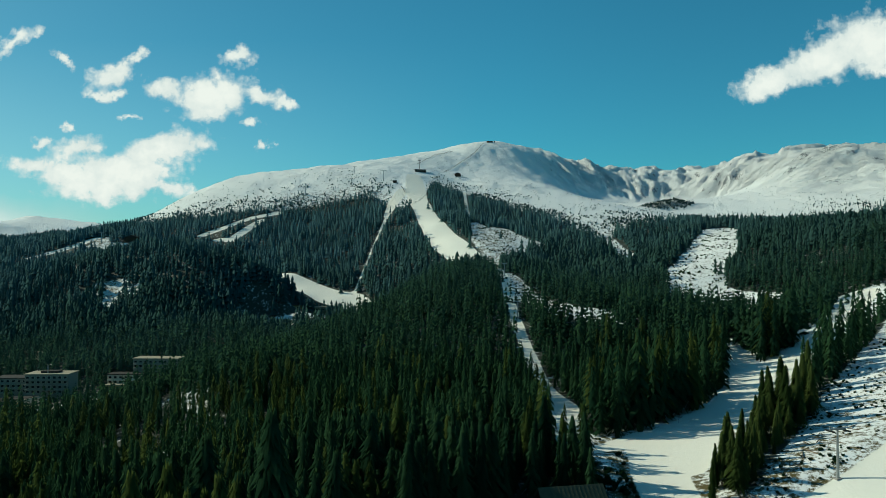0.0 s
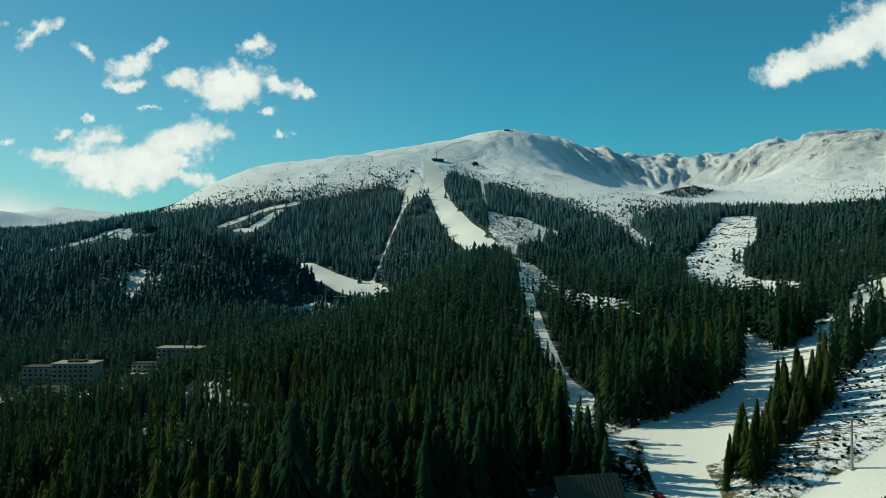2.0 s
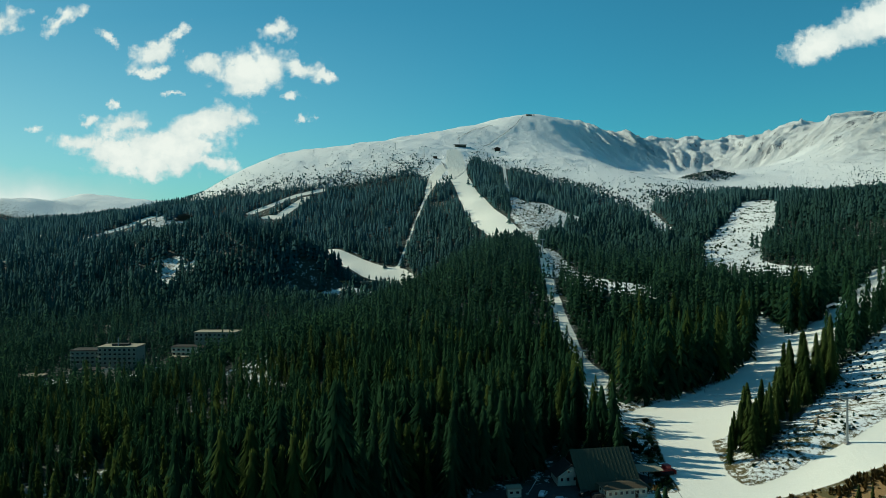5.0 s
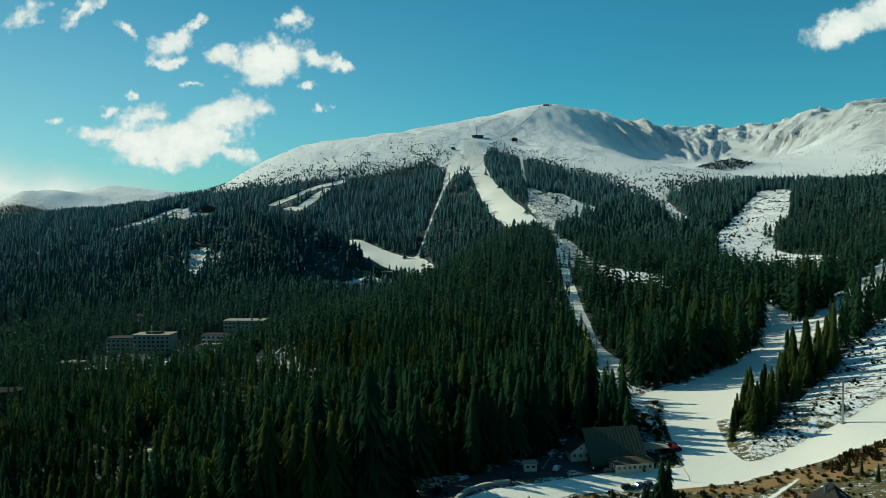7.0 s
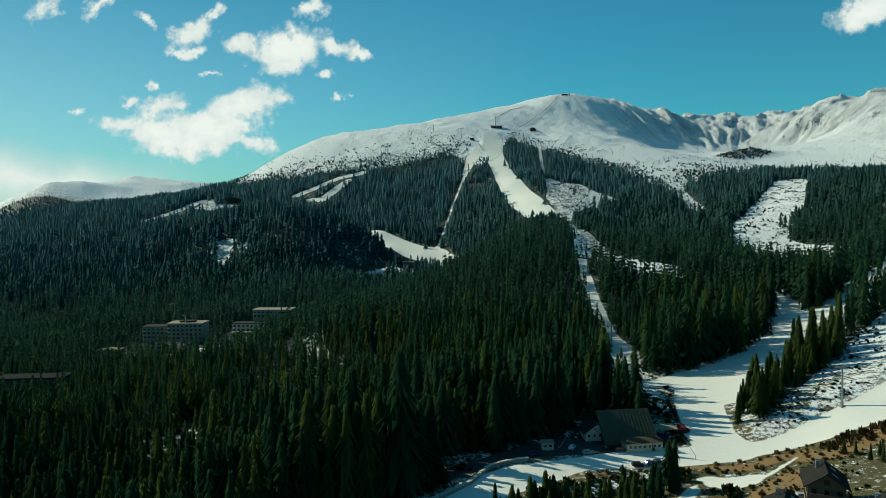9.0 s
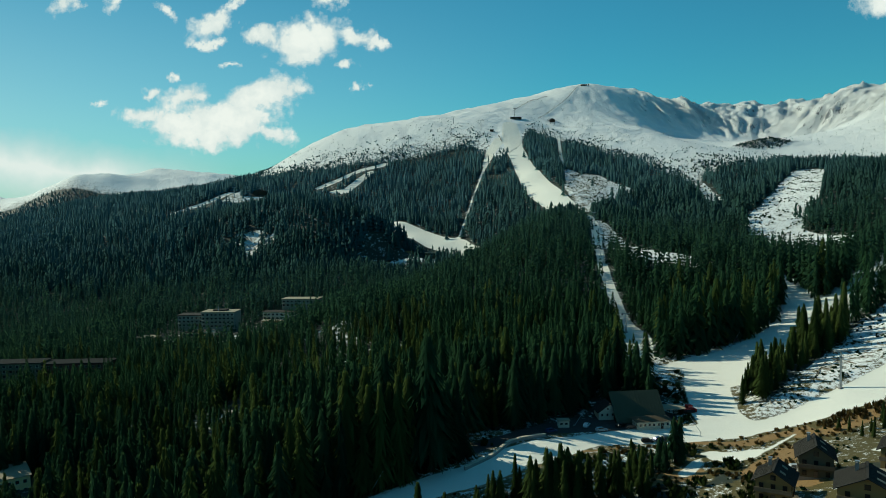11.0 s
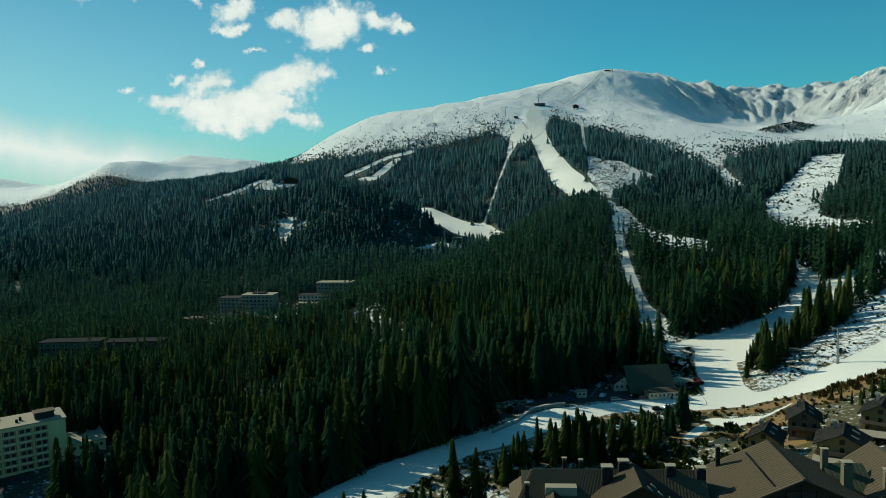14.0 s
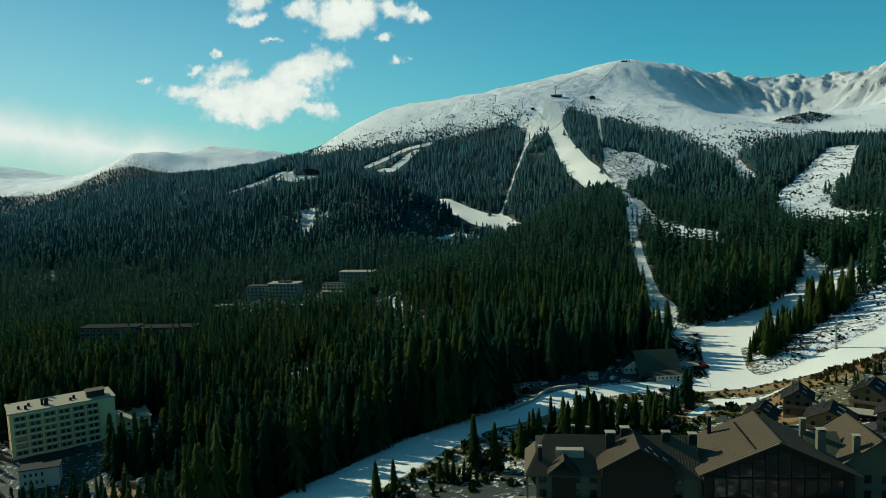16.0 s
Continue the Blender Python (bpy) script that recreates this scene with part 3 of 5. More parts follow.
# ------------------------------------------------------------------ spruces
def whorled(rng, whorls, arms, spread=0.17, droop=0.45, low=0.12, plump=0.3, sprays=0):
    """A spruce crown of unit height: whorls of drooping boughs, each a bent kite, with side sprays if wanted."""
    vs, fs = [], []

    def kite(a, r, h, wdt, rise, tip):
        ca, sa = math.cos(a), math.sin(a)
        b = len(vs)
        vs.extend([(0.02 * ca, 0.02 * sa, h + rise), (0.55 * r * ca - wdt * sa, 0.55 * r * sa + wdt * ca, h + rise * 0.3 + 0.35 * (tip - h)),
                   (r * ca, r * sa, tip), (0.55 * r * ca + wdt * sa, 0.55 * r * sa - wdt * ca, h + rise * 0.3 + 0.35 * (tip - h))])
        fs.extend([(b, b + 2, b + 1), (b, b + 3, b + 2)])
    for k in range(whorls):
        f = (k + 0.3 * rng.random()) / whorls
        h = low + (1 - low) * f ** 0.95
        r0 = spread * (1 - f) ** 0.64 * (0.78 + 0.44 * rng.random()) + 0.010
        a0 = rng.random() * 6.28
        for j in range(arms):
            if rng.random() < 0.08:
                continue
            a = a0 + 6.283 * (j + 0.7 * rng.random()) / arms
            r = r0 * (0.5 + 0.75 * rng.random())
            tip = h - droop * r * (0.4 + 1.0 * rng.random())
            kite(a, r, h, r * plump * (0.7 + 0.6 * rng.random()) + 0.005, 0.03 + 0.02 * rng.random(), tip)
            for q in range(sprays):
                kite(a + (0.34 if q % 2 else -0.34) * (0.7 + 0.6 * rng.random()), r * (0.62 + 0.25 * rng.random()), h - 0.01, r * plump * 0.6 + 0.004, 0.02, tip - 0.02)
    b = len(vs)
    vs.extend([(0.010, 0, 0.94), (-0.005, 0.009, 0.94), (-0.005, -0.009, 0.94), (0, 0, 1.04)])
    fs.extend([(b, b + 1, b + 3), (b + 1, b + 2, b + 3), (b + 2, b, b + 3)])
    return np.array(vs), np.array(fs)


def leafy(me, axis_xy, up=1.0):
    """Soft shading for boughs: normals that lean outwards and up."""
    n = len(me.vertices)
    co = np.zeros(n * 3, np.float32)
    me.vertices.foreach_get("co", co)
    co = co.reshape(-1, 3)
    out = co[:, :2] - axis_xy
    out = out / np.maximum(np.linalg.norm(out, axis=1, keepdims=True), 0.05)
    nn = np.c_[out, np.full(n, up)]
    nn /= np.linalg.norm(nn, axis=1, keepdims=True)
    me.normals_split_custom_set_from_vertices(nn.astype(np.float32))


def tiered(rng, tiers, points, spread=0.17, low=0.06):
    """A far spruce of unit height: ragged tiers of boughs."""
    vs, fs = [], []
    for k in range(tiers):
        top = low + (1 - low) * (k + 1.25) / tiers
        if k == tiers - 1:
            top = 1.0
        base = low + (1 - low) * k / tiers - 0.02
        r0 = spread * (1 - k / (tiers + 0.25)) ** 0.85
        b = len(vs)
        vs.append((0, 0, top))
        m = points * 2
        for j in range(m):
            a = 6.283 * (j + 0.4 * rng.random()) / m
            r = r0 * ((1.05 if j % 2 else 0.62) + 0.25 * rng.random())
            vs.append((r * math.cos(a), r * math.sin(a), base + (0.0 if j % 2 else 0.05) + 0.03 * rng.random()))
        fs += [(b, b + 1 + j, b + 1 + (j + 1) % m) for j in range(m)]
    return np.array(vs), np.array(fs)


def bushy(rng, n=12):
    """A low rounded bush of unit height: leaves and twigs fanning up from the ground."""
    vs, fs = [], []
    for k in range(n):
        a, r = 6.283 * (k + rng.random()) / n, 0.25 + 0.55 * rng.random()
        top = 1.15 - 0.9 * r * (0.6 + 0.5 * rng.random())
        ca, sa, wd = math.cos(a), math.sin(a), 0.16 + 0.14 * rng.random()
        b = len(vs)
        vs.extend([(0.05 * ca, 0.05 * sa, -0.1), (0.6 * r * ca + wd * sa, 0.6 * r * sa - wd * ca, 0.55 * top), (r * ca, r * sa, top),
                   (0.6 * r * ca - wd * sa, 0.6 * r * sa + wd * ca, 0.62 * top)])
        fs.extend([(b, b + 1, b + 2), (b, b + 2, b + 3)])
    return np.array(vs), np.array(fs)


def scatter(protos, x, y, z, h, width, seed):
    """Joins many trees into arrays of vertices, faces and tints."""
    rng = np.random.default_rng(seed)
    vs, fs, ts, ax, base = [], [], [], [], 0
    pick = rng.integers(0, len(protos), len(x))
    for k, (pv, pf) in enumerate(protos):
        s = np.where(pick == k)[0]
        if not len(s):
            continue
        a = rng.random(len(s)) * 6.283
        ca, sa = np.cos(a)[:, None], np.sin(a)[:, None]
        wd = (h[s] * width * (0.72 + 0.56 * rng.random(len(s))))[:, None]
        lean = rng.normal(0, 0.012, (len(s), 2))
        X = (pv[:, 0] * ca - pv[:, 1] * sa) * wd + x[s][:, None] + lean[:, :1] * h[s][:, None] * pv[:, 2]
        Y = (pv[:, 0] * sa + pv[:, 1] * ca) * wd + y[s][:, None] + lean[:, 1:] * h[s][:, None] * pv[:, 2]
        Z = pv[:, 2] * h[s][:, None] + z[s][:, None]
        vs.append(np.stack([X, Y, Z], -1).reshape(-1, 3))
        fs.append((pf[None] + (base + np.arange(len(s)) * len(pv))[:, None, None]).reshape(-1, 3))
        tint = np.clip(rng.normal(0.34, 0.19, len(s)) + 0.35 * (fbm(x[s], y[s], 28.0, 2, 77) - 0.5), 0, 1)
        ts.append(np.repeat(tint, len(pv)))
        base += len(s) * len(pv)
        ax.append(np.repeat(np.stack([x[s], y[s]], -1), len(pv), axis=0))
    return np.concatenate(vs), np.concatenate(fs), np.concatenate(ts), np.concatenate(ax)


KEEP_CLEAR = [(43, 690, 10), (45, 676, 7)]          # (x, y, radius) round buildings


def open_ground(x, y):
    """Metres inside (+) pistes and clearings kept free of trees."""
    jag = np.where(y > 430, 9.0, 3.0) * (fbm(x, y, 13.0, 2, 5) - 0.5)
    return np.maximum(np.maximum(strips(x, y, PISTES) + 0.35 * jag + 1.5, strips(x, y, LIFT_LINE) + 0.5 * jag + 1.0), strips(x, y, CLEARINGS) + jag)


def wooded(x, y, rng):
    """Whether a spot carries a tree."""
    op = open_ground(x, y)
    # the lower edge of each cut is felled a little further down the slope
    far = y > 430
    for lower in (12.0, 24.0):
        op = np.where(far & ((x < 225) | (lower < 20)), np.maximum(op, open_ground(x, y + lower) - 1.0 - 0.06 * lower), op)
    free = (op < 0) | ((op < 8) & (rng.random(len(x)) < 0.02))
    free &= (strips(x, y, ROADS) < -1.5) & (strips(x, y, EARTH) < 0.0)
    sp = strips(x, y, SPARSE)
    free &= (sp < 0) | (rng.random(len(x)) < 0.6)
    al = alpine(x, y) + 50 * (fbm(x, y, 40.0, 3, 15) - 0.5)
    free &= (al < 0) | (rng.random(len(x)) < 0.42 * np.exp(-al / 34.0))
    south = y < np.interp(x, [-140, -95, -68, -36, -2, 36, 66, 100, 150], [40, 75, 104, 139, 167, 185, 188, 197, 222])
    free &= ~(south & (x > -150))
    free &= ~((x > 45) & (x < 76) & (y < 266)) | (rng.random(len(x)) < 0.03)      # brush and snow beside the valley station
    bank = (x > 72) & (y < np.interp(x, [72, 84, 100, 118, 133, 147, 165, 185, 205, 230, 265, 400], [260, 276, 290, 306, 325, 346, 354, 371, 392, 422, 465, 560]))
    free &= ~bank | (strip(x, y, BELT) > 0)
    for cx, cy, cr in KEEP_CLEAR:
        free &= np.hypot(x - cx, y - cy) > cr
    return free


def seeds(x0, x1, y0, y1, step, seed):
    rng = np.random.default_rng(seed)
    X, Y = np.meshgrid(np.arange(x0, x1, step), np.arange(y0, y1, step))
    X = X.ravel() + rng.uniform(-0.48, 0.48, X.size) * step
    Y = Y.ravel() + rng.uniform(-0.48, 0.48, Y.size) * step
    return X, Y, rng


def in_sight(x, y):
    """The wedge of country that the flight overlooks."""
    return (x > -0.92 * (y + 130) - 40) & (x < 0.66 * (y + 20) + 40)


# ------------------------------------------------------------------ building kit
PLASTER = plain("cream_plaster", (0.86, 0.60, 0.30), 0.85, 0.2, vary=0.10, scale=0.25, fine=3)
WHITE = plain("white_plaster", (0.60, 0.55, 0.43), 0.85, 0.2, vary=0.10, scale=0.25, fine=3)
OCHRE = plain("ochre_plaster", (0.30, 0.21, 0.085), 0.85, 0.2, vary=0.14, scale=0.3, fine=3)
GREEN_GREY = plain("grey_green_plaster", (0.15, 0.135, 0.085), 0.85, 0.2, vary=0.14, scale=0.3, fine=3)
TIMBER = plain("dark_timber", (0.045, 0.030, 0.018), 0.75, 0.25, vary=0.3, scale=0.6, fine=7)
SHEET = plain("brown_sheet_roof", (0.105, 0.080, 0.050), 0.8, 0.15, vary=0.14, scale=0.2, fine=2.0)
SLATE = plain("dark_slate_roof", (0.045, 0.042, 0.036), 0.85, 0.12, vary=0.3, scale=0.4, fine=4)
GREY_ROOF = plain("pale_grey_roof", (0.36, 0.31, 0.22), 0.85, 0.12, vary=0.2, scale=0.2, fine=2)
GREEN_ROOF = plain("weathered_green_roof", (0.075, 0.085, 0.055), 0.85, 0.12, vary=0.22, scale=0.25, fine=2)
CONCRETE = plain("grey_concrete", (0.30, 0.29, 0.27), 0.9, 0.2, vary=0.2, scale=0.5, fine=5)
STEEL = plain("galvanised_steel", (0.36, 0.39, 0.40), 0.45, 0.5, 0.6, vary=0.15, scale=0.8, fine=6)
DARK_STEEL = plain("dark_painted_steel", (0.018, 0.019, 0.019), 0.75, 0.2, 0.0, vary=0.2, scale=1, fine=8)
RED = plain("red_paint", (0.45, 0.025, 0.02), 0.4, 0.5, vary=0.15, scale=1, fine=8)
WOOD = plain("weathered_wood", (0.20, 0.15, 0.10), 0.85, 0.2, vary=0.3, scale=1.2, fine=9)
RUBBER = plain("black_rubber", (0.018, 0.018, 0.018), 0.9, 0.2, vary=0.2, scale=2, fine=9)
CAR_PAINT = [plain("car_paint_" + n, c, 0.3, 0.5, 0.1, vary=0.08, scale=1, fine=6) for n, c in
             (("silver", (0.42, 0.43, 0.44)), ("black", (0.02, 0.02, 0.022)), ("blue", (0.03, 0.06, 0.16)), ("white", (0.7, 0.7, 0.7)))]


def glass_material():
    m, n = material("window_glass")
    co = n.add("ShaderNodeTexCoord").outputs["Object"]
    n.surface(n.mix(n.noise(co, 0.5, 2), (0.010, 0.013, 0.014), (0.03, 0.034, 0.034)), 0.08, 0.6)
    return m


GLASS = glass_material()


def part(name, bm, mat, parent, label=""):
    """Links a bmesh as one mesh object under a thing or a part."""
    me = bpy.data.meshes.new(name)
    bm.normal_update()
    bm.to_mesh(me)
    bm.free()
    me.materials.append(mat)
    ob = new(name, me)
    ob.parent = parent
    if label:
        tagged(ob, label)
    return ob


def again(ob, parent, m):
    """One more part on the same mesh."""
    o = new(ob.name.split(".")[0], ob.data)
    o.parent = parent
    o.matrix_basis = m
    return o


def thing(name, x, y, z, turn, label, category, group=""):
    ob = new(name)
    ob.empty_display_size = 1.0
    ob.matrix_basis = pose(x, y, z, 0, 0, turn)
    return tagged(ob, label, category, group)


def box(bm, x0, x1, y0, y1, z0, z1, bevel=0.0):
    m = Matrix.Translation(((x0 + x1) / 2, (y0 + y1) / 2, (z0 + z1) / 2)) @ Matrix.Diagonal((x1 - x0, y1 - y0, z1 - z0, 1))
    r = bmesh.ops.create_cube(bm, size=1.0, matrix=m)
    if bevel:
        es = {e for v in r["verts"] for e in v.link_edges}
        bmesh.ops.bevel(bm, geom=list(es), offset=bevel, segments=1, affect="EDGES")
    return bm


def boxes(*rows):
    bm = bmesh.new()
    for r in rows:
        box(bm, *r)
    return bm


def tube(bm, a, b, r0, r1, sides=8):
    a, b = Vector(a), Vector(b)
    q = (b - a).to_track_quat("Z", "Y").to_matrix().to_4x4()
    bmesh.ops.create_cone(bm, cap_ends=True, segments=sides, radius1=r0, radius2=r1, depth=(b - a).length,
                          matrix=Matrix.Translation((a + b) / 2) @ q)
    return bm


def prism(bm, outline, y0, y1):
    """An outline in x and z, drawn out along y."""
    lo = [bm.verts.new((x, y0, z)) for x, z in outline]
    hi = [bm.verts.new((x, y1, z)) for x, z in outline]
    n = len(outline)
    bm.faces.new(lo[::-1]), bm.faces.new(hi)
    for k in range(n):
        bm.faces.new((lo[k], lo[(k + 1) % n], hi[(k + 1) % n], hi[k]))
    bmesh.ops.recalc_face_normals(bm, faces=bm.faces)
    return bm


def slab(bm, a, b, c, d, thick):
    """A roof plane over four corners, its thickness downwards."""
    top = [bm.verts.new(p) for p in (a, b, c, d)]
    low = [bm.verts.new((p[0], p[1], p[2] - thick)) for p in (a, b, c, d)]
    bm.faces.new(top), bm.faces.new(low[::-1])
    for k in range(4):
        bm.faces.new((top[k], low[k], low[(k + 1) % 4], top[(k + 1) % 4]))
    bmesh.ops.recalc_face_normals(bm, faces=bm.faces)
    return bm


FRAMES = {}


def window(parent, x, y, z, w, h, turn=0.0, frame_mat=None, bars=1):
    """A framed window whose outer face looks along -y before it is turned; z is its sill."""
    key = (w, h, bars, (frame_mat or WHITE).name)
    m = pose(x, y, z, 0, 0, turn)
    if key not in FRAMES:
        t = 0.10
        ring = bmesh.new()
        loops = [[ring.verts.new((sx * (w / 2 - d), yy, h / 2 + sz * (h / 2 - d))) for sx, sz in ((-1, -1), (1, -1), (1, 1), (-1, 1))]
                 for d, yy in ((0.0, 0.05), (0.0, -0.10), (t, -0.10), (t, 0.05))]
        for i in range(3):
            for j in range(4):
                ring.faces.new((loops[i][j], loops[i][(j + 1) % 4], loops[i + 1][(j + 1) % 4], loops[i + 1][j]))
        bmesh.ops.recalc_face_normals(ring, faces=ring.faces)
        f = part("window", ring, frame_mat or WHITE, parent)
        g = part("pane", boxes((-w / 2 + t, w / 2 - t, -0.045, 0.04, t, h - t)), GLASS, f, "dark reflecting glass pane")
        f.matrix_basis = m
        FRAMES[key] = (f, g)
        return f
    f, g = FRAMES[key]
    o = again(f, parent, m)
    again(g, o, Matrix())
    return o


def chimney(parent, x, y, z0, z1, w, d, mat, cap=None):
    c = part("chimney", boxes((x - w / 2, x + w / 2, y - d / 2, y + d / 2, z0, z1)), mat, parent)
    bm = boxes((x - w / 2 - 0.12, x + w / 2 + 0.12, y - d / 2 - 0.12, y + d / 2 + 0.12, z1 + 0.35, z1 + 0.5))
    for sx in (-1, 1):
        for sy in (-1, 1):
            box(bm, x + sx * w * 0.4 - 0.07, x + sx * w * 0.4 + 0.07, y + sy * d * 0.4 - 0.07, y + sy * d * 0.4 + 0.07, z1, z1 + 0.35)
    part("chimney_cap", bm, cap or STEEL, c, "pale metal chimney cap")
    return c


def ribbed_roof(name, parent, a, b, c, d, mat, thick=0.25, pitch=0.6, label=""):
    """A sheet roof plane a-b along the ridge, d-c along the eave, with raised seams down the slope."""
    bm = slab(bmesh.new(), a, b, c, d, thick)
    roof = part(name, bm, mat, parent, label)
    a, b, c, d = map(Vector, (a, b, c, d))
    n = max(2, int((b - a).length / pitch))
    up = (b - a).cross(d - a).normalized()
    up = up if up.z > 0 else -up
    along = (b - a).normalized() * 0.04
    bm = bmesh.new()
    for k in range(1, n):
        p, q = a.lerp(b, k / n), d.lerp(c, k / n)
        vs = [bm.verts.new(v) for v in (p - along, p + along, q + along, q - along)]
        vt = [bm.verts.new(v + up * 0.05) for v in (p - along, p + along, q + along, q - along)]
        bm.faces.new(vt)
        for i in range(4):
            bm.faces.new((vs[i], vs[(i + 1) % 4], vt[(i + 1) % 4], vt[i]))
    bmesh.ops.recalc_face_normals(bm, faces=bm.faces)
    part("seams", bm, mat, roof)
    return roof


def gable_block(parent, x0, x1, y0, y1, base, eave, ridge, wall_mat, roof_mat, over=0.8, seams=0.6, thick=0.25):
    """Walls with two gables and two roof planes; the ridge runs along y."""
    xm = (x0 + x1) / 2
    part("wall", prism(bmesh.new(), [(x0, base), (x1, base), (x1, eave), (xm, ridge - 0.05), (x0, eave)], y0, y1), wall_mat, parent)
    s = (ridge - eave) / (xm - x0)
    ze = eave - s * over
    ya, yb = y0 - over, y1 + over
    ribbed_roof("roof", parent, (xm, ya, ridge + 0.28), (xm, yb, ridge + 0.28), (x0 - over, yb, ze + 0.28), (x0 - over, ya, ze + 0.28), roof_mat, thick, seams)
    ribbed_roof("roof", parent, (xm, yb, ridge + 0.28), (xm, ya, ridge + 0.28), (x1 + over, ya, ze + 0.28), (x1 + over, yb, ze + 0.28), roof_mat, thick, seams)
    bm = boxes((xm - 0.25, xm + 0.25, ya, yb, ridge + 0.2, ridge + 0.42))
    part("ridge_cap", bm, roof_mat, parent)


def gz1(x, y):
    return float(ground_z(x, y))


# ------------------------------------------------------------------ the long lodge in the foreground
def lodge():
    """Local frame: x along the front, y away from the valley view, heights in world metres."""
    L = thing("mountain_lodge", 0, 0, 0, 4.0, "large dark timber lodge with brown sheet roofs and many chimneys", "lodge")
    # great hall with a glazed gable
    gable_block(L, 31.0, 61.0, 25.5, 43.0, 40.0, 54.4, 61.0, TIMBER, SHEET, 1.3, 0.8)
    for k in range(11):                       # glazed gable: posts and panes
        x = 33.0 + 2.6 * k
        top = 54.4 + (61.0 - 54.4) * (1 - abs(x - 46.0) / 15.0) - 1.2
        part("gable_post", boxes((x - 0.14, x + 0.14, 25.05, 25.5, 45.0, top)), TIMBER, L)
    for k in range(10):
        x = 34.3 + 2.6 * k
        top = 54.4 + (61.0 - 54.4) * (1 - (abs(x - 46.0) + 1.3) / 15.0) - 1.3
        for z0, z1 in ((45.2, 48.4), (49.0, 53.0), (53.5, top)):
            if z1 - z0 > 0.8:
                part("pane", boxes((x - 1.1, x + 1.1, 25.28, 25.42, z0, z1)), GLASS, L, "tall dark glass pane of the gable")
    for z in (48.7, 53.2):
        part("transom", boxes((31.5, 60.5, 25.1, 25.48, z - 0.2, z + 0.2)), TIMBER, L)
    # row of small snow guards across the lit roof plane
    guard = None
    for k in range(30):
        y = 26.0 + 16.0 * k / 29
        z = 61.3 - 0.44 * 4.6
        if guard is None:
            guard = part("snow_guard", boxes((-0.16, 0.16, -0.14, 0.14, 0.0, 0.3)), DARK_STEEL, L, "small dark snow guard")
            guard.matrix_basis = pose(41.4, y, z)
        else:
            again(guard, L, pose(41.4, y, z))
    # west wing: ridge along x
    part("wall", prism(bmesh.new(), [(27.5, 38.0), (40.5, 38.0), (40.5, 53.5), (34.0, 58.8), (27.5, 53.5)], -4.0, 31.0), GREEN_GREY, L)
    wing = L.children[-1]
    wing.matrix_basis = Matrix(((0, 1, 0, 0), (1, 0, 0, 0), (0, 0, 1, 0), (0, 0, 0, 1)))
    ribbed_roof("roof", L, (-2.0, 34.0, 59.1), (31.0, 34.0, 59.1), (31.0, 26.2, 52.6), (-6.5, 26.2, 52.6), SHEET, 0.25, 0.55, "brown sheet roof with raised seams")
    ribbed_roof("roof", L, (31.0, 34.0, 59.1), (-2.0, 34.0, 59.1), (-6.5, 41.8, 52.6), (31.0, 41.8, 52.6), SHEET, 0.25, 0.55)
    part("roof_hip", slab(bmesh.new(), (-2.0, 34.0, 59.1), (-2.0, 34.02, 59.1), (-6.5, 41.8, 52.6), (-6.5, 26.2, 52.6), 0.25), SHEET, L)
    # cross gables of the west wing
    for x0, x1, y0, r, e in ((9.0, 26.0, 23.2, 60.2, 55.4), (-1.5, 5.5, 25.0, 56.6, 53.6)):
        xm = (x0 + x1) / 2
        part("wall", prism(bmesh.new(), [(x0 + 1, 40), (x1 - 1, 40), (x1 - 1, e), (xm, r - 0.7), (x0 + 1, e)], y0 + 2.2, 34.0), TIMBER, L)
        ribbed_roof("roof", L, (xm, y0, r), (xm, 35.0, r), (x0, 31.0, e), (x0, y0, e), SHEET, 0.3, 0.55)
        # slate colour puts shade on the plane turned from the sun
        ribbed_roof("roof", L, (xm, 35.0, r), (xm, y0, r), (x1, y0, e), (x1, 31.0, e), SLATE, 0.3, 0.55, "roof plane in a darker, shaded colour, with bright skylights")
    for y, z in ((24.2, 59.2), (24.6, 58.1), (25.0, 57.0), (27.0, 58.6)):      # skylights on the dark plane
        t = (60.2 - z) / (60.2 - 55.4)
        x = 17.5 + t * 8.5
        part("skylight", slab(bmesh.new(), (x - 0.5, y - 0.55, z + 0.52), (x - 0.5, y + 0.55, z + 0.52), (x + 0.5, y + 0.55, z - 0.32), (x + 0.5, y - 0.55, z - 0.32), 0.14), GREY_ROOF, L, "pale skylight")
    part("roof_terrace", boxes((0.5, 6.5, 29.6, 33.2, 55.0, 57.1)), GREY_ROOF, L, "pale flat roof terrace")
    # windows of the west wing, two storeys in view
    for z in (44.2, 47.4, 50.6):
        for k in range(9):
            x = -2.5 + 3.6 * k
            window(L, x, 27.45, z, 1.5, 1.7, 0, TIMBER)
    for k in range(4):
        part("balcony", boxes((-3.6 + 9 * k, 0.2 + 9 * k, 25.9, 27.5, 46.6, 46.8), (-3.6 + 9 * k, 0.2 + 9 * k, 25.9, 26.0, 46.8, 47.8)), WOOD, L, "timber balcony")
    # east wing
    gable_block(L, 59.5, 75.5, 30.0, 46.0, 40.0, 54.5, 59.8, GREEN_GREY, SHEET, 1.0, 0.8)
    ribbed_roof("roof", L, (55.0, 39.0, 58.6), (62.5, 39.0, 58.6), (62.5, 30.5, 53.6), (55.0, 30.5, 53.6), GREEN_ROOF, 0.25, 0.7)
    for z in (44.0, 47.3, 50.6):
        for k in range(4):
            window(L, 61.8 + 3.6 * k, 29.95, z, 1.4, 1.7, 0, TIMBER)
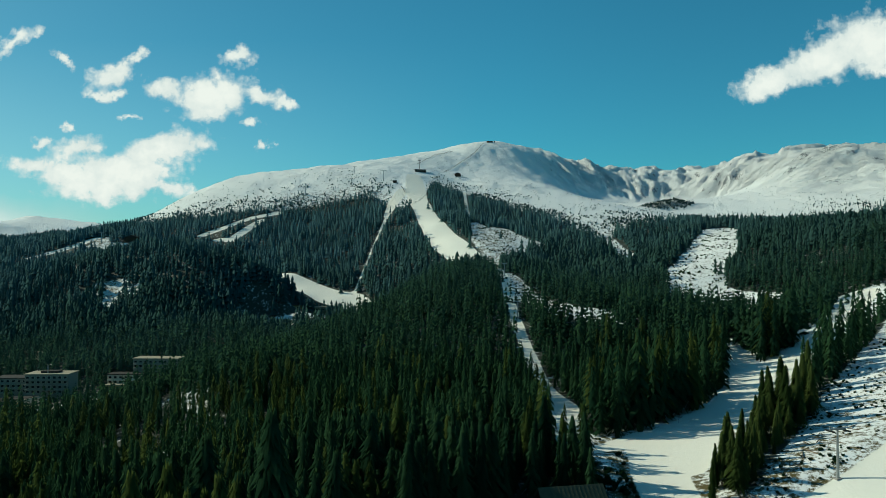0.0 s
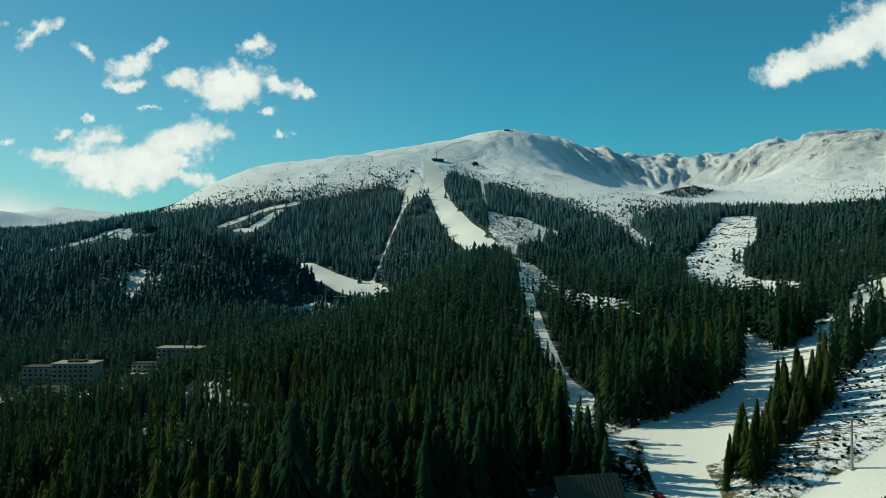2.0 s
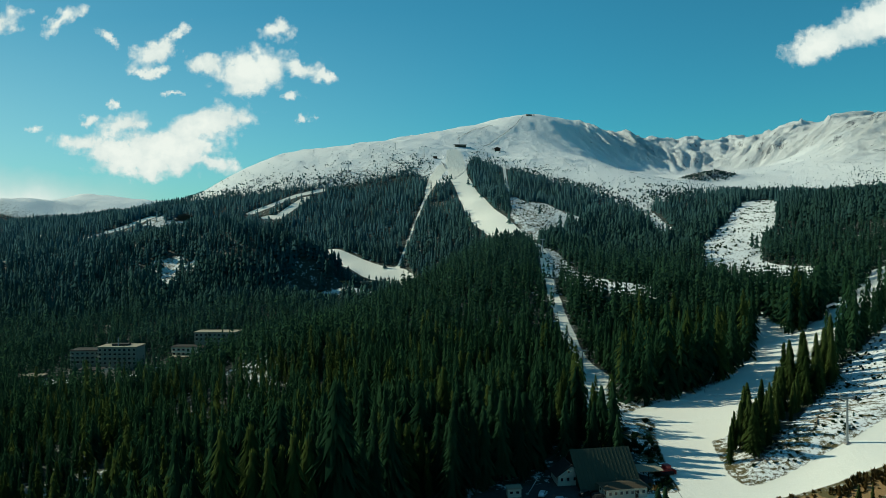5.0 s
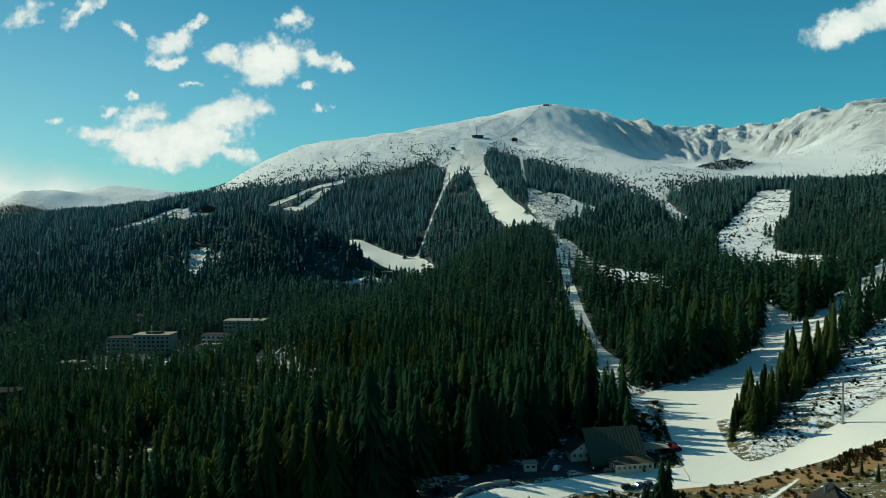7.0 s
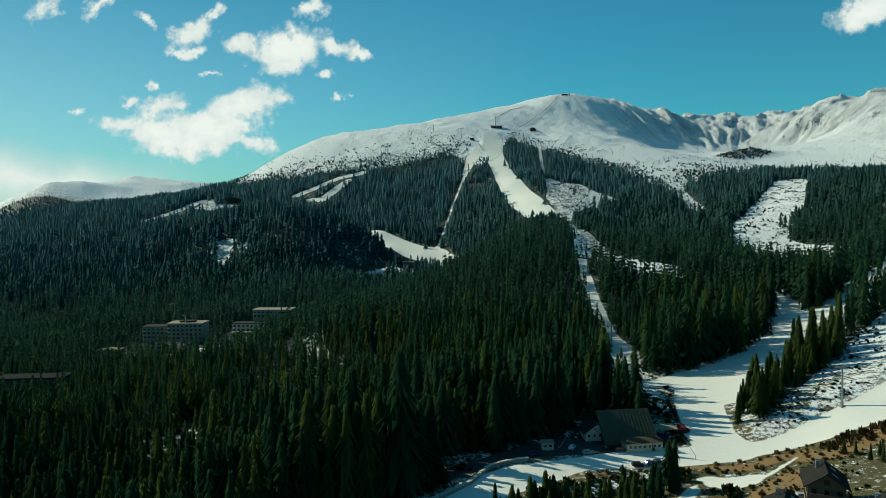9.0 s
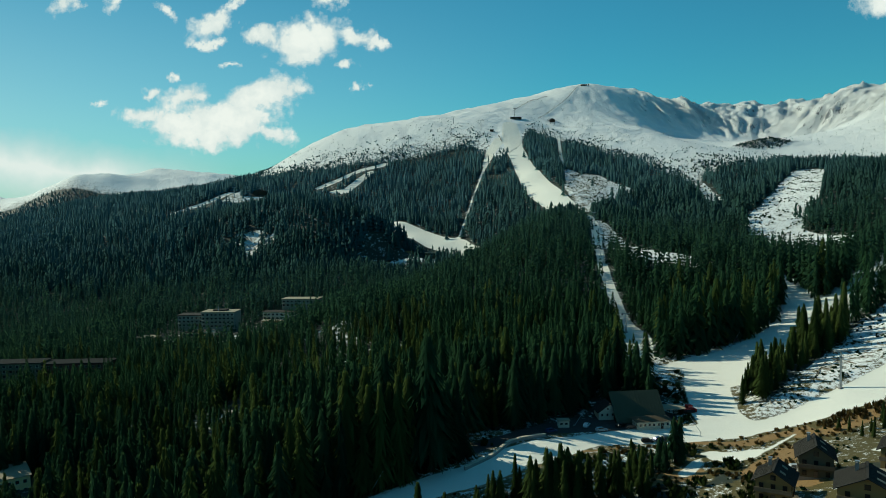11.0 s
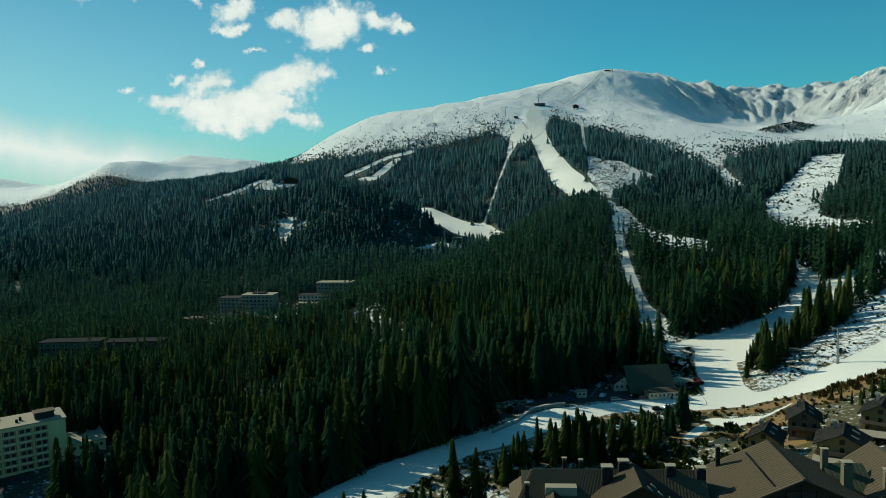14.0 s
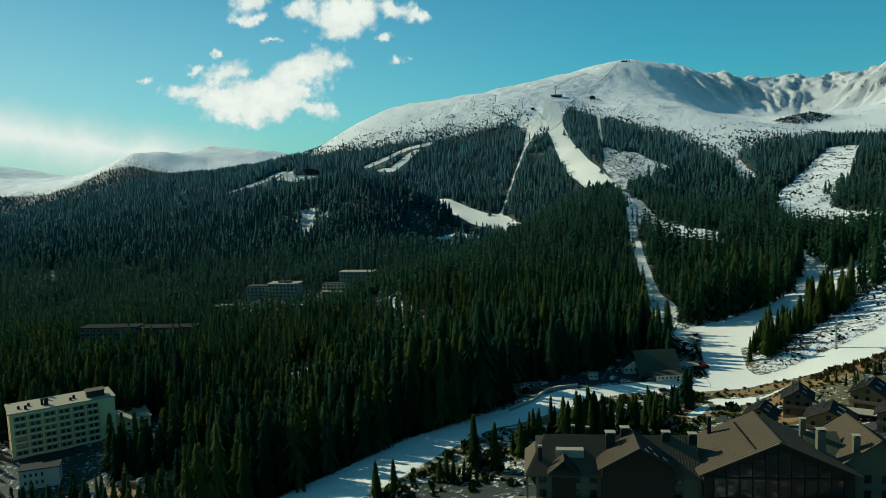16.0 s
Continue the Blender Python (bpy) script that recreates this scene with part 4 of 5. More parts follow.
    # chimneys
    for x, y, z0, z1, wd, mat in ((-3.0, 29.2, 54, 58.2, 1.0, DARK_STEEL), (4.6, 36.6, 55, 60.3, 0.9, DARK_STEEL), (7.8, 36.0, 55, 60.2, 0.9, DARK_STEEL),
                                  (12.4, 31.8, 56, 60.6, 2.6, DARK_STEEL), (15.8, 34.0, 57, 60.9, 2.4, DARK_STEEL), (24.6, 33.4, 57, 60.2, 2.2, DARK_STEEL),
                                  (30.2, 33.0, 56, 60.0, 2.2, DARK_STEEL), (35.8, 42.0, 55, 61.0, 1.0, DARK_STEEL), (55.2, 38.8, 56, 61.6, 1.5, GREEN_GREY),
                                  (56.8, 32.6, 55, 61.4, 2.2, GREEN_GREY), (63.4, 31.2, 56, 60.6, 1.7, GREEN_GREY)):
        chimney(L, x, y, z0, z1 - 0.4, wd * 0.78, wd * 0.64, mat, GREY_ROOF)
    # access deck and posts under the west eave
    for k in range(2):
        part("eave_post", boxes((-6.1 + 2.2 * k, -5.7 + 2.2 * k, 26.6, 27.0, 40, 52.6)), WOOD, L)
    part("deck", boxes((-9.0, -3.0, 24.5, 29.0, 46.4, 46.7)), WOOD, L, "timber deck")
    KEEP_CLEAR.extend([(x, 34, 16) for x in range(-8, 80, 10)])
    return L


lodge()


# ------------------------------------------------------------------ chalets behind the lodge
def chalet(x, y, turn, w, d, wall_h, roof_h, mat, label, skylights=2):
    z = gz1(x, y) - 0.6
    C = thing("chalet", x, y, z, turn, label, "chalet", "chalets on the slope")
    gable_block(C, -w / 2, w / 2, -d / 2, d / 2, 0, wall_h, wall_h + roof_h, mat, SLATE, 1.0, 0.5)
    part("plinth", boxes((-w / 2 - 0.1, w / 2 + 0.1, -d / 2 - 0.1, d / 2 + 0.1, -1.5, 1.0)), CONCRETE, C)
    rows = int((wall_h - 0.6) // 2.9)
    for r in range(rows):
        zz = 1.5 + 2.9 * r
        for k in range(3):
            window(C, -w / 2 + w * (k + 0.5) / 3, -d / 2 - 0.02, zz, 1.1, 1.4, 0, TIMBER)
        for k in range(3):
            window(C, -w / 2 - 0.02, -d / 2 + d * (k + 0.5) / 3, zz, 1.0, 1.4, -90, TIMBER)
            window(C, w / 2 + 0.02, -d / 2 + d * (k + 0.5) / 3, zz, 1.0, 1.4, 90, TIMBER)
    window(C, 0, -d / 2 - 0.02, wall_h + 0.2, 1.3, 1.3, 0, TIMBER)
    b = part("balcony", boxes((-w / 2 - 0.2, w / 2 + 0.2, -d / 2 - 1.5, -d / 2, 3.9, 4.1)), WOOD, C, "timber balcony")
    part("railing", boxes((-w / 2 - 0.2, w / 2 + 0.2, -d / 2 - 1.5, -d / 2 - 1.42, 4.1, 5.0)), WOOD, b)
    s = roof_h / (w / 2)
    for k in range(skylights):
        yy = -d / 4 + d / 2 * k / max(1, skylights - 1)
        xa, xb = w * 0.16, w * 0.32
        za, zb = wall_h + roof_h + 0.28 - s * xa + 0.12, wall_h + roof_h + 0.28 - s * xb + 0.12
        part("skylight", slab(bmesh.new(), (xa, yy - 0.6, za), (xa, yy + 0.6, za), (xb, yy + 0.6, zb), (xb, yy - 0.6, zb), 0.2), GREY_ROOF, C, "pale skylight")
    chimney(C, -w * 0.18, d * 0.2, wall_h, wall_h + roof_h + 1.0, 0.8, 0.8, CONCRETE)
    part("door", boxes((-0.5, 0.5, -d / 2 - 0.12, -d / 2 + 0.05, 1.0, 3.1)), WOOD, C)
    KEEP_CLEAR.append((x, y, 10))
    return C


chalet(76, 133, -16, 8.6, 10, 6.8, 3.0, GREEN_GREY, "tall grey-green chalet with dark slate roof")
chalet(61, 118, -24, 8.4, 9, 6.6, 2.6, OCHRE, "ochre chalet with dark roof and skylights")
chalet(76, 100, -22, 12, 10, 6.5, 3.0, OCHRE, "low wide chalet with dark green roof")
chalet(97, 128, -30, 10, 11, 6.8, 3.0, OCHRE, "ochre chalet with dark roof beside the drive")
chalet(94, 96, -24, 12, 10, 6.6, 3.0, GREEN_GREY, "grey chalet under a dark slate roof")
chalet(116, 112, -30, 10, 10, 7.0, 3.0, OCHRE, "ochre chalet at the edge of the village")


def shed(x, y, turn, w, d, h, label):
    z = gz1(x, y) - 0.3
    S = thing("carport", x, y, z, turn, label, "carport", "carports")
    for sx in (-1, 1):
        for sy in (-1, 1):
            part("post", boxes((sx * (w / 2 - 0.3) - 0.12, sx * (w / 2 - 0.3) + 0.12, sy * (d / 2 - 0.3) - 0.12, sy * (d / 2 - 0.3) + 0.12, 0, h)), TIMBER, S)
    part("roof", slab(bmesh.new(), (-w / 2, -d / 2, h), (w / 2, -d / 2, h + 0.1), (w / 2, d / 2, h + 0.5), (-w / 2, d / 2, h + 0.4), 0.25), GREY_ROOF, S, "pale flat roof")
    part("back_wall", boxes((-w / 2 + 0.2, w / 2 - 0.2, d / 2 - 0.4, d / 2 - 0.2, 0, h)), TIMBER, S)
    return S


shed(90, 115, -22, 9, 5, 2.8, "low timber carport with pale flat roof")
shed(70, 94, -22, 7, 4, 2.6, "small timber carport with pale roof")


# ------------------------------------------------------------------ valley station
def valley_station():
    z = gz1(36, 198)
    B = thing("lift_barn", 35.5, 206, z, 12, "big steep-roofed lift barn with weathered green roof", "barn")
    gable = [(-9.5, 0), (9.5, 0), (9.5, 1.2), (0, 9.5), (-9.5, 1.2)]
    bm = prism(bmesh.new(), gable, -9, 9)
    wl = part("wall", bm, TIMBER, B)
    wl.matrix_basis = pose(0, 0, 0, 0, 0, 90)
    for s in (-1, 1):
        ribbed_roof("roof", B, (-9.6, 0, 9.9), (9.6, 0, 9.9), (9.6, s * 10.4, 0.7), (-9.6, s * 10.4, 0.7), GREEN_ROOF, 0.3, 1.2)
    part("door", boxes((-9.16, -9.0, -2.0, 2.0, 0, 3.6)), WOOD, B, "wide wooden barn door")
    for y in (-3.4, 3.4):
        window(B, -9.05, y, 3.9, 1.2, 1.2, -90)
    KEEP_CLEAR.append((33, 205, 13))
    # low pavilion
    Pv = thing("ski_pavilion", 40.5, 193.5, gz1(40, 194), 14, "low white pavilion with shallow brown hipped roof", "pavilion")
    part("wall", boxes((-6.2, 6.2, -2.8, 2.8, -0.5, 3.0)), WHITE, Pv)
    bm = bmesh.new()
    pts = [(-7, -3.6, 3.0), (7, -3.6, 3.0), (7, 3.6, 3.0), (-7, 3.6, 3.0), (-4.6, -0.6, 4.1), (4.6, -0.6, 4.1), (4.6, 0.6, 4.1), (-4.6, 0.6, 4.1)]
    v = [bm.verts.new(p) for p in pts]
    for f in ((0, 1, 5, 4), (1, 2, 6, 5), (2, 3, 7, 6), (3, 0, 4, 7), (4, 5, 6, 7), (3, 2, 1, 0)):
        bm.faces.new([v[i] for i in f])
    part("roof", bm, SHEET, Pv, "shallow brown hipped roof")
    for k in range(7):
        window(Pv, -5.2 + 1.7 * k, -2.82, 1.1, 1.0, 1.1)
    for k in range(3):
        window(Pv, 6.22, -1.8 + 1.8 * k, 1.1, 0.9, 1.1, 90)
        window(Pv, -6.22, -1.8 + 1.8 * k, 1.1, 0.9, 1.1, -90)
    part("door", boxes((2.5, 3.4, -2.9, -2.75, 0, 2.1)), TIMBER, Pv)
    KEEP_CLEAR.append((40, 194, 10))
    # white cottage
    Ct = thing("cottage", 25.5, 203, gz1(23, 202), 12, "small white cottage with grey roof beside the barn", "cottage")
    gable_block(Ct, -4.2, 4.2, -3.4, 3.4, -0.5, 3.0, 5.8, WHITE, SLATE, 0.6, 0.6)
    for k in range(4):
        window(Ct, -3.0 + 2.0 * k, -3.42, 1.2, 0.9, 1.2)
    window(Ct, -0.8, -3.42, 3.6, 0.8, 0.9)
    KEEP_CLEAR.append((23, 202, 8))
    # kiosk
    K = thing("kiosk", 8.5, 190.5, gz1(8, 190), 8, "small white ticket kiosk with flat roof", "kiosk")
    part("wall", boxes((-2, 2, -1.4, 1.4, -0.3, 2.5)), WHITE, K)
    part("roof", boxes((-2.3, 2.3, -1.8, 1.7, 2.5, 2.75)), GREY_ROOF, K)
    for k in range(2):
        window(K, -0.9 + 1.8 * k, -1.42, 1.0, 1.1, 0.9)
    part("step", boxes((-0.6, 0.6, -2.1, -1.4, -0.3, 0.1)), CONCRETE, K)
    # open shelter with red kit
    A = thing("shelter", 50, 207, gz1(50, 207), 10, "open shelter with pale roof on timber posts", "shelter")
    for x in (-4, 0, 4):
        for y in (-2, 2):
            part("post", boxes((x - 0.1, x + 0.1, y - 0.1, y + 0.1, -0.4, 2.6)), TIMBER, A)
    part("roof", slab(bmesh.new(), (-4.6, -2.6, 2.6), (4.6, -2.6, 2.6), (4.6, 2.6, 3.2), (-4.6, 2.6, 3.2), 0.18), GREY_ROOF, A)
    KEEP_CLEAR.append((50, 207, 6))
    # leaning rail of the drag lift by the kiosk
    G = thing("boom", 12.5, 192, gz1(12.5, 192), 10, "leaning steel boom beside the kiosk", "boom")
    part("arm", tube(bmesh.new(), (0, 0, -0.3), (3.2, 0.5, 4.2), 0.14, 0.08, 6), STEEL, G)
    part("foot", boxes((-0.4, 0.4, -0.4, 0.4, -0.4, 0.2)), CONCRETE, G)


valley_station()


def groomer(x, y, turn):
    z = gz1(x, y)
    G = thing("snow_groomer", x, y, z, turn, "red snow groomer with black tracks parked on snow", "groomer", "snow groomers")
    part("body", boxes((-2.2, 2.2, -1.2, 1.2, 0.7, 1.5, 0.1)), RED, G)
    c = part("cab", boxes((-0.2, 1.9, -1.1, 1.1, 1.5, 2.7, 0.15)), RED, G)
    part("windscreen", boxes((1.86, 1.94, -0.95, 0.95, 1.7, 2.55)), GLASS, c)
    for s in (-1, 1):
        part("track", boxes((-2.4, 2.4, s * 1.6 - 0.55, s * 1.6 + 0.55, 0.0, 0.95, 0.2)), RUBBER, G, "black rubber track")
    part("blade", boxes((2.7, 2.95, -2.3, 2.3, 0.1, 1.3)), RED, G, "red front blade")


groomer(56, 209, 20)


def build_car(paint, label):
    C = thing("car", 0, 0, -200, 0, label, "car", "parked cars")
    bm = bmesh.new()
    out = [(-2.1, 0.35), (2.1, 0.35), (2.15, 0.75), (1.25, 0.9), (-2.05, 0.95), (-2.15, 0.7)]
    prism(bm, out, -0.85, 0.85)
    part("body", bm, paint, C)
    bm = prism(bmesh.new(), [(-1.9, 0.95), (1.15, 0.9), (0.5, 1.45), (-1.5, 1.47)], -0.74, 0.74)
    cab = part("cabin", bm, paint, C)
    part("side_window", boxes((-1.4, 0.55, -0.76, 0.76, 1.02, 1.38)), GLASS, cab)
    part("windscreen", slab(bmesh.new(), (0.56, -0.68, 1.42), (0.56, 0.68, 1.42), (1.12, 0.68, 0.98), (1.12, -0.68, 0.98), 0.03), GLASS, cab)
    for sx in (-1.3, 1.35):
        for sy in (-0.78, 0.78):
            w_ = part("wheel", tube(bmesh.new(), (sx, sy - 0.11, 0.33), (sx, sy + 0.11, 0.33), 0.33, 0.33, 12), RUBBER, C)
            part("rim", tube(bmesh.new(), (sx, sy - 0.12, 0.33), (sx, sy + 0.12, 0.33), 0.18, 0.18, 8), STEEL, w_)
    for sy in (-0.6, 0.6):
        part("headlight", boxes((2.1, 2.17, sy - 0.18, sy + 0.18, 0.58, 0.72)), GREY_ROOF, C)
    return C


CAR_LABELS = ["silver parked car", "black parked car", "dark blue parked car", "white parked car"]
cars = [build_car(p, n + " on trampled snow") for p, n in zip(CAR_PAINT, CAR_LABELS)]
SPOTS = [(22, 187, 15, 0), (29.5, 192.5, 40, 1), (33, 191, 10, 1), (37, 178.5, 5, 1), (41, 180, 30, 2), (43.5, 181, 100, 1), (73, 139, 5, 0), (76.5, 140.5, 10, 3),
         (4, 184, 30, 2), (64, 110, 60, 0), (86, 112, 70, 1), (-172, 118, 40, 0), (-168, 114, 40, 1), (-165, 121, 60, 3), (-176, 110, 45, 2),
         (-228, 100, 20, 0), (-224, 97, 20, 2), (-232, 103, 20, 3), (-219, 94, 20, 1), (17, 191, 70, 3)]
used = set()
for x, y, turn, kind in SPOTS:
    m = pose(x, y, gz1(x, y) + 0.02, 0, 0, turn)
    if kind in used:
        copy_thing(cars[kind], m)
    else:
        cars[kind].matrix_basis = m
        used.add(kind)


# ------------------------------------------------------------------ big hotel at the valley bottom
def big_hotel():
    H = thing("hotel", -202, 160, 4.0, 225, "seven-storey cream hotel slab with flat roof", "hotel")
    # local: x runs from the near right corner along the front, +y is the front
    ln, dp, ht = 41.0, 17.0, 19.6
    part("wall", boxes((0, ln, -dp, 0, -4, ht)), PLASTER, H)
    part("roof", boxes((-0.5, ln + 0.5, -dp - 0.5, 0.5, ht, ht + 0.45)), GREY_ROOF, H, "pale flat roof")
    for r in range(6):
        z = 1.6 + 2.95 * r
        for k in range(6):
            for d in (-0.95, 0.95):
                window(H, 9.2 + 5.6 * k + d * 1.1, 0.02, z, 1.7, 1.75, 180)
        for k in range(6):
            cx = 9.2 + 5.6 * k
            # thin ochre panel paints the brown shade of a recess round each pair
            part("loggia", boxes((cx - 2.35, cx + 2.35, 0.0, 0.012, z - 0.1, z + 1.9)), OCHRE, H, "flat ochre panel in the brown of a shaded recess")
            rail = part("balcony", boxes((cx - 2.5, cx + 2.5, 0.0, 0.9, z - 0.75, z - 0.6)), WHITE, H)
            part("parapet", boxes((cx - 2.5, cx + 2.5, 0.82, 0.9, z - 0.6, z + 0.15)), PLASTER, rail, "cream balcony parapet")
            part("divider", boxes((cx - 2.5, cx - 2.38, 0.0, 0.9, z - 0.6, z + 1.95)), PLASTER, rail)
    for r in range(6):
        for k in range(2):
            window(H, ln + 0.02, -5.0 - 6.0 * k, 1.6 + 2.95 * r, 1.2, 1.5, 90)
    part("lift_house", boxes((3.5, 10.5, -8.5, -3.5, ht + 0.45, ht + 3.0)), SLATE, H, "dark lift housing on the roof")
    part("lift_roof", boxes((3.0, 11.0, -9.0, -3.0, ht + 3.0, ht + 3.3)), SHEET, H)
    for x, y, h in ((28, -6, 2.6), (34.5, -3.6, 1.6), (33, -8, 1.3), (17, -5, 1.2), (15.5, -7, 1.5), (37, -6, 1.2)):
        part("vent", boxes((x - 0.5, x + 0.5, y - 0.5, y + 0.5, ht + 0.45, ht + 0.45 + h)), DARK_STEEL, H)
    part("boiler_flue", tube(bmesh.new(), (26.5, -5, ht), (26.5, -5, ht + 3.5), 0.9, 0.8, 10), DARK_STEEL, H)
    # low plinth wing and dark canopy along the front
    part("canopy", boxes((2.0, ln - 2, 0.4, 9.0, -0.6, 0.2)), SLATE, H, "dark flat canopy roof")
    part("plinth_wing", boxes((3.0, ln - 3, 0.3, 8.4, -6, -0.6)), GREEN_GREY, H)
    # annex at the east end
    part("annex", boxes((-15.0, -0.02, -15.0, -2.0, -4, 7.2)), PLASTER, H)
    part("annex_roof", slab(bmesh.new(), (-15.6, -15.6, 8.6), (-0.05, -15.6, 8.6), (-0.05, -1.4, 7.3), (-15.6, -1.4, 7.3), 0.3), GREY_ROOF, H, "pale lean-to roof")
    for k in range(5):
        window(H, -13.2 + 2.6 * k, -1.98, 4.4, 1.4, 1.5, 180)
        window(H, -13.2 + 2.6 * k, -1.98, 1.0, 1.4, 1.5, 180)
    # small white gatehouse below
    S = thing("annex_house", -207, 118, gz1(-207, 118), 30, "small white flat-roofed house below the hotel", "house")
    part("wall", boxes((-7, 7, -3.5, 3.5, -3, 7)), WHITE, S)
    part("roof", boxes((-7.4, 7.4, -3.9, 3.9, 7, 7.4)), SLATE, S)
    for z in (1.2, 4.2):
        for k in range(4):
            window(S, -5.0 + 2.0 * k, -3.52, z, 1.0, 1.6)
    for x, y, r in ((-217, 145, 14), (-230, 130, 20), (-215, 160, 16), (-205, 140, 16), (-190, 172, 10), (-196, 128, 12), (-207, 118, 12), (-235, 115, 14)):
        KEEP_CLEAR.append((x, y, r))
    T = thing("terrace", -180, 103, gz1(-180, 103), 35, "flat concrete garage deck with low parapet", "terrace")
    part("deck", boxes((-12, 12, -7, 7, -3, 1.0)), CONCRETE, T)
    for b in ((-12, 12, 6.7, 7, 1, 1.9), (-12, -11.7, -7, 6.7, 1, 1.9)):
        part("parapet", boxes(b), CONCRETE, T)
    KEEP_CLEAR.append((-180, 103, 14))


big_hotel()


# ------------------------------------------------------------------ hotels up the valley
WEATHERED = plain("weathered_render", (0.30, 0.28, 0.22), 0.85, 0.1, vary=0.3)
TAR_ROOF = plain("tarred_roof", (0.022, 0.024, 0.023), 0.95, 0.05, vary=0.3)
RED_BROWN = plain("red_brown_cladding", (0.12, 0.055, 0.04), 0.85, 0.1, vary=0.35)
def slab_hotel(name, x, y, base, turn, ln, dp, ht, mat, roof, label, rows, cols, category="hotel", top=None):
    H = thing(name, x, y, base, turn, label, category)
    part("wall", boxes((0, ln, 0, dp, -6, ht)), mat, H)
    part("roof", boxes((-0.5, ln + 0.5, -0.6, dp + 0.5, ht, ht + 0.5)), roof, H)
    for r in range(rows):
        z = ht - 2.6 - 3.0 * r
        for k in range(cols):
            window(H, ln * (k + 0.5) / cols, -0.02, z, min(2.0, ln / cols * 0.62), 1.6)
        part("balcony_band", boxes((0.3, ln - 0.3, -1.3, -0.02, z - 1.25, z - 0.55)), mat, H)
    KEEP_CLEAR.append((x + ln / 2, y, ln * 0.62))
    return H


a = slab_hotel("hotel", -266, 470, 8, 2, 27, 14, 18.5, WEATHERED, GREY_ROOF, "cream hotel with pale roof slab and balconies", 4, 8)
part("roof_sign", tube(bmesh.new(), (13, 3, 19), (13, 3, 24.5), 0.35, 0.3, 8), STEEL, a, "steel chimney stack on the roof")
part("penthouse", boxes((8, 19, 4, 10, 19, 20.2)), SLATE, a)
slab_hotel("hotel", -288, 474, 8, 2, 21, 12, 15.5, WEATHERED, SLATE, "lower cream hotel wing with dark roof", 3, 6)
slab_hotel("hotel", -268, 446, 6, 2, 15, 10, 9.0, WEATHERED, SLATE, "low hotel annex with balconies", 2, 4)
b = thing("hotel_hall", -250, 448, 6, -12, "low hall with pale pitched roofs beside the hotel", "hall")
gable_block(b, -8, 8, -6, 6, -4, 6, 9.5, PLASTER, GREY_ROOF, 1.0, 0.8)
window(b, -3, -6.02, 2, 1.6, 1.6), window(b, 3, -6.02, 2, 1.6, 1.6)
slab_hotel("stepped_hotel", -213, 508, 16, -2, 31, 12, 15.5, WEATHERED, GREY_ROOF, "white stepped hotel with long pale roofs", 2, 9)
slab_hotel("stepped_hotel", -227, 500, 13, -2, 36, 9, 9.0, WHITE, SLATE, "lower white tier of the stepped hotel", 2, 10)
slab_hotel("stepped_hotel", -225, 492, 10, -2, 40, 8, 6.0, OCHRE, GREY_ROOF, "long ground floor tier with pale terrace roof", 1, 12)
slab_hotel("guest_house", -190, 712, 47, 3, 22, 10, 11.0, WHITE, SLATE, "pale guest house among the trees", 3, 7, "guest house")
slab_hotel("guest_house", -152, 712, 48, -4, 14, 9, 7.5, OCHRE, SLATE, "small dark guest house near the low piste", 2, 4, "guest house")
slab_hotel("guest_house", -122, 704, 48, 8, 12, 8, 6.0, GREEN_GREY, GREY_ROOF, "grey guest house below the piste", 1, 4, "guest house")
slab_hotel("long_building", -338, 318, 5, 8, 40, 12, 14, GREEN_GREY, TAR_ROOF, "long grey apartment block with dark roof", 4, 10, "apartments")
slab_hotel("long_building", -300, 324, 5, 8, 42, 12, 13, RED_BROWN, TAR_ROOF, "long dark brown apartment block", 4, 11, "apartments")
slab_hotel("house", -305, 440, 4, 5, 16, 9, 8, GREEN_GREY, GREY_ROOF, "grey house with snow on its roof", 2, 4, "house")


# ------------------------------------------------------------------ lifts, poles, fences
def lift_mast(x, y, h, turn, label, arm=5.0, r=0.45):
    z = gz1(x, y) - 0.4
    M = thing("lift_mast", x, y, z, turn, label, "lift mast", "lift masts")
    part("pole", tube(bmesh.new(), (0, 0, 0), (0, 0, h), r, r * 0.62, 10), STEEL, M, "tapered steel tube")
    part("crossarm", boxes((-arm / 2, arm / 2, -0.25, 0.25, h - 0.1, h + 0.4)), STEEL, M)
    for s in (-1, 1):
        tr = part("wheel_train", boxes((s * arm / 2 - 0.2, s * arm / 2 + 0.2, -1.9, 1.9, h - 0.5, h - 0.1)), DARK_STEEL, M)
        for k in range(6):
            y0 = -1.6 + 0.64 * k
            part("sheave", tube(bmesh.new(), (s * arm / 2 - 0.1, y0, h - 0.3), (s * arm / 2 + 0.1, y0, h - 0.3), 0.26, 0.26, 8), RUBBER, tr)
        part("work_frame", boxes((s * arm / 2 - 0.06, s * arm / 2 + 0.06, -1.2, 1.2, h + 0.9, h + 1.0), (s * arm / 2 - 0.06, s * arm / 2 + 0.06, -0.06, 0.06, h + 0.3, h + 0.9)), STEEL, M)
    part("footing", boxes((-1.0, 1.0, -1.0, 1.0, -0.5, 0.6)), CONCRETE, M, "concrete footing")
    return M


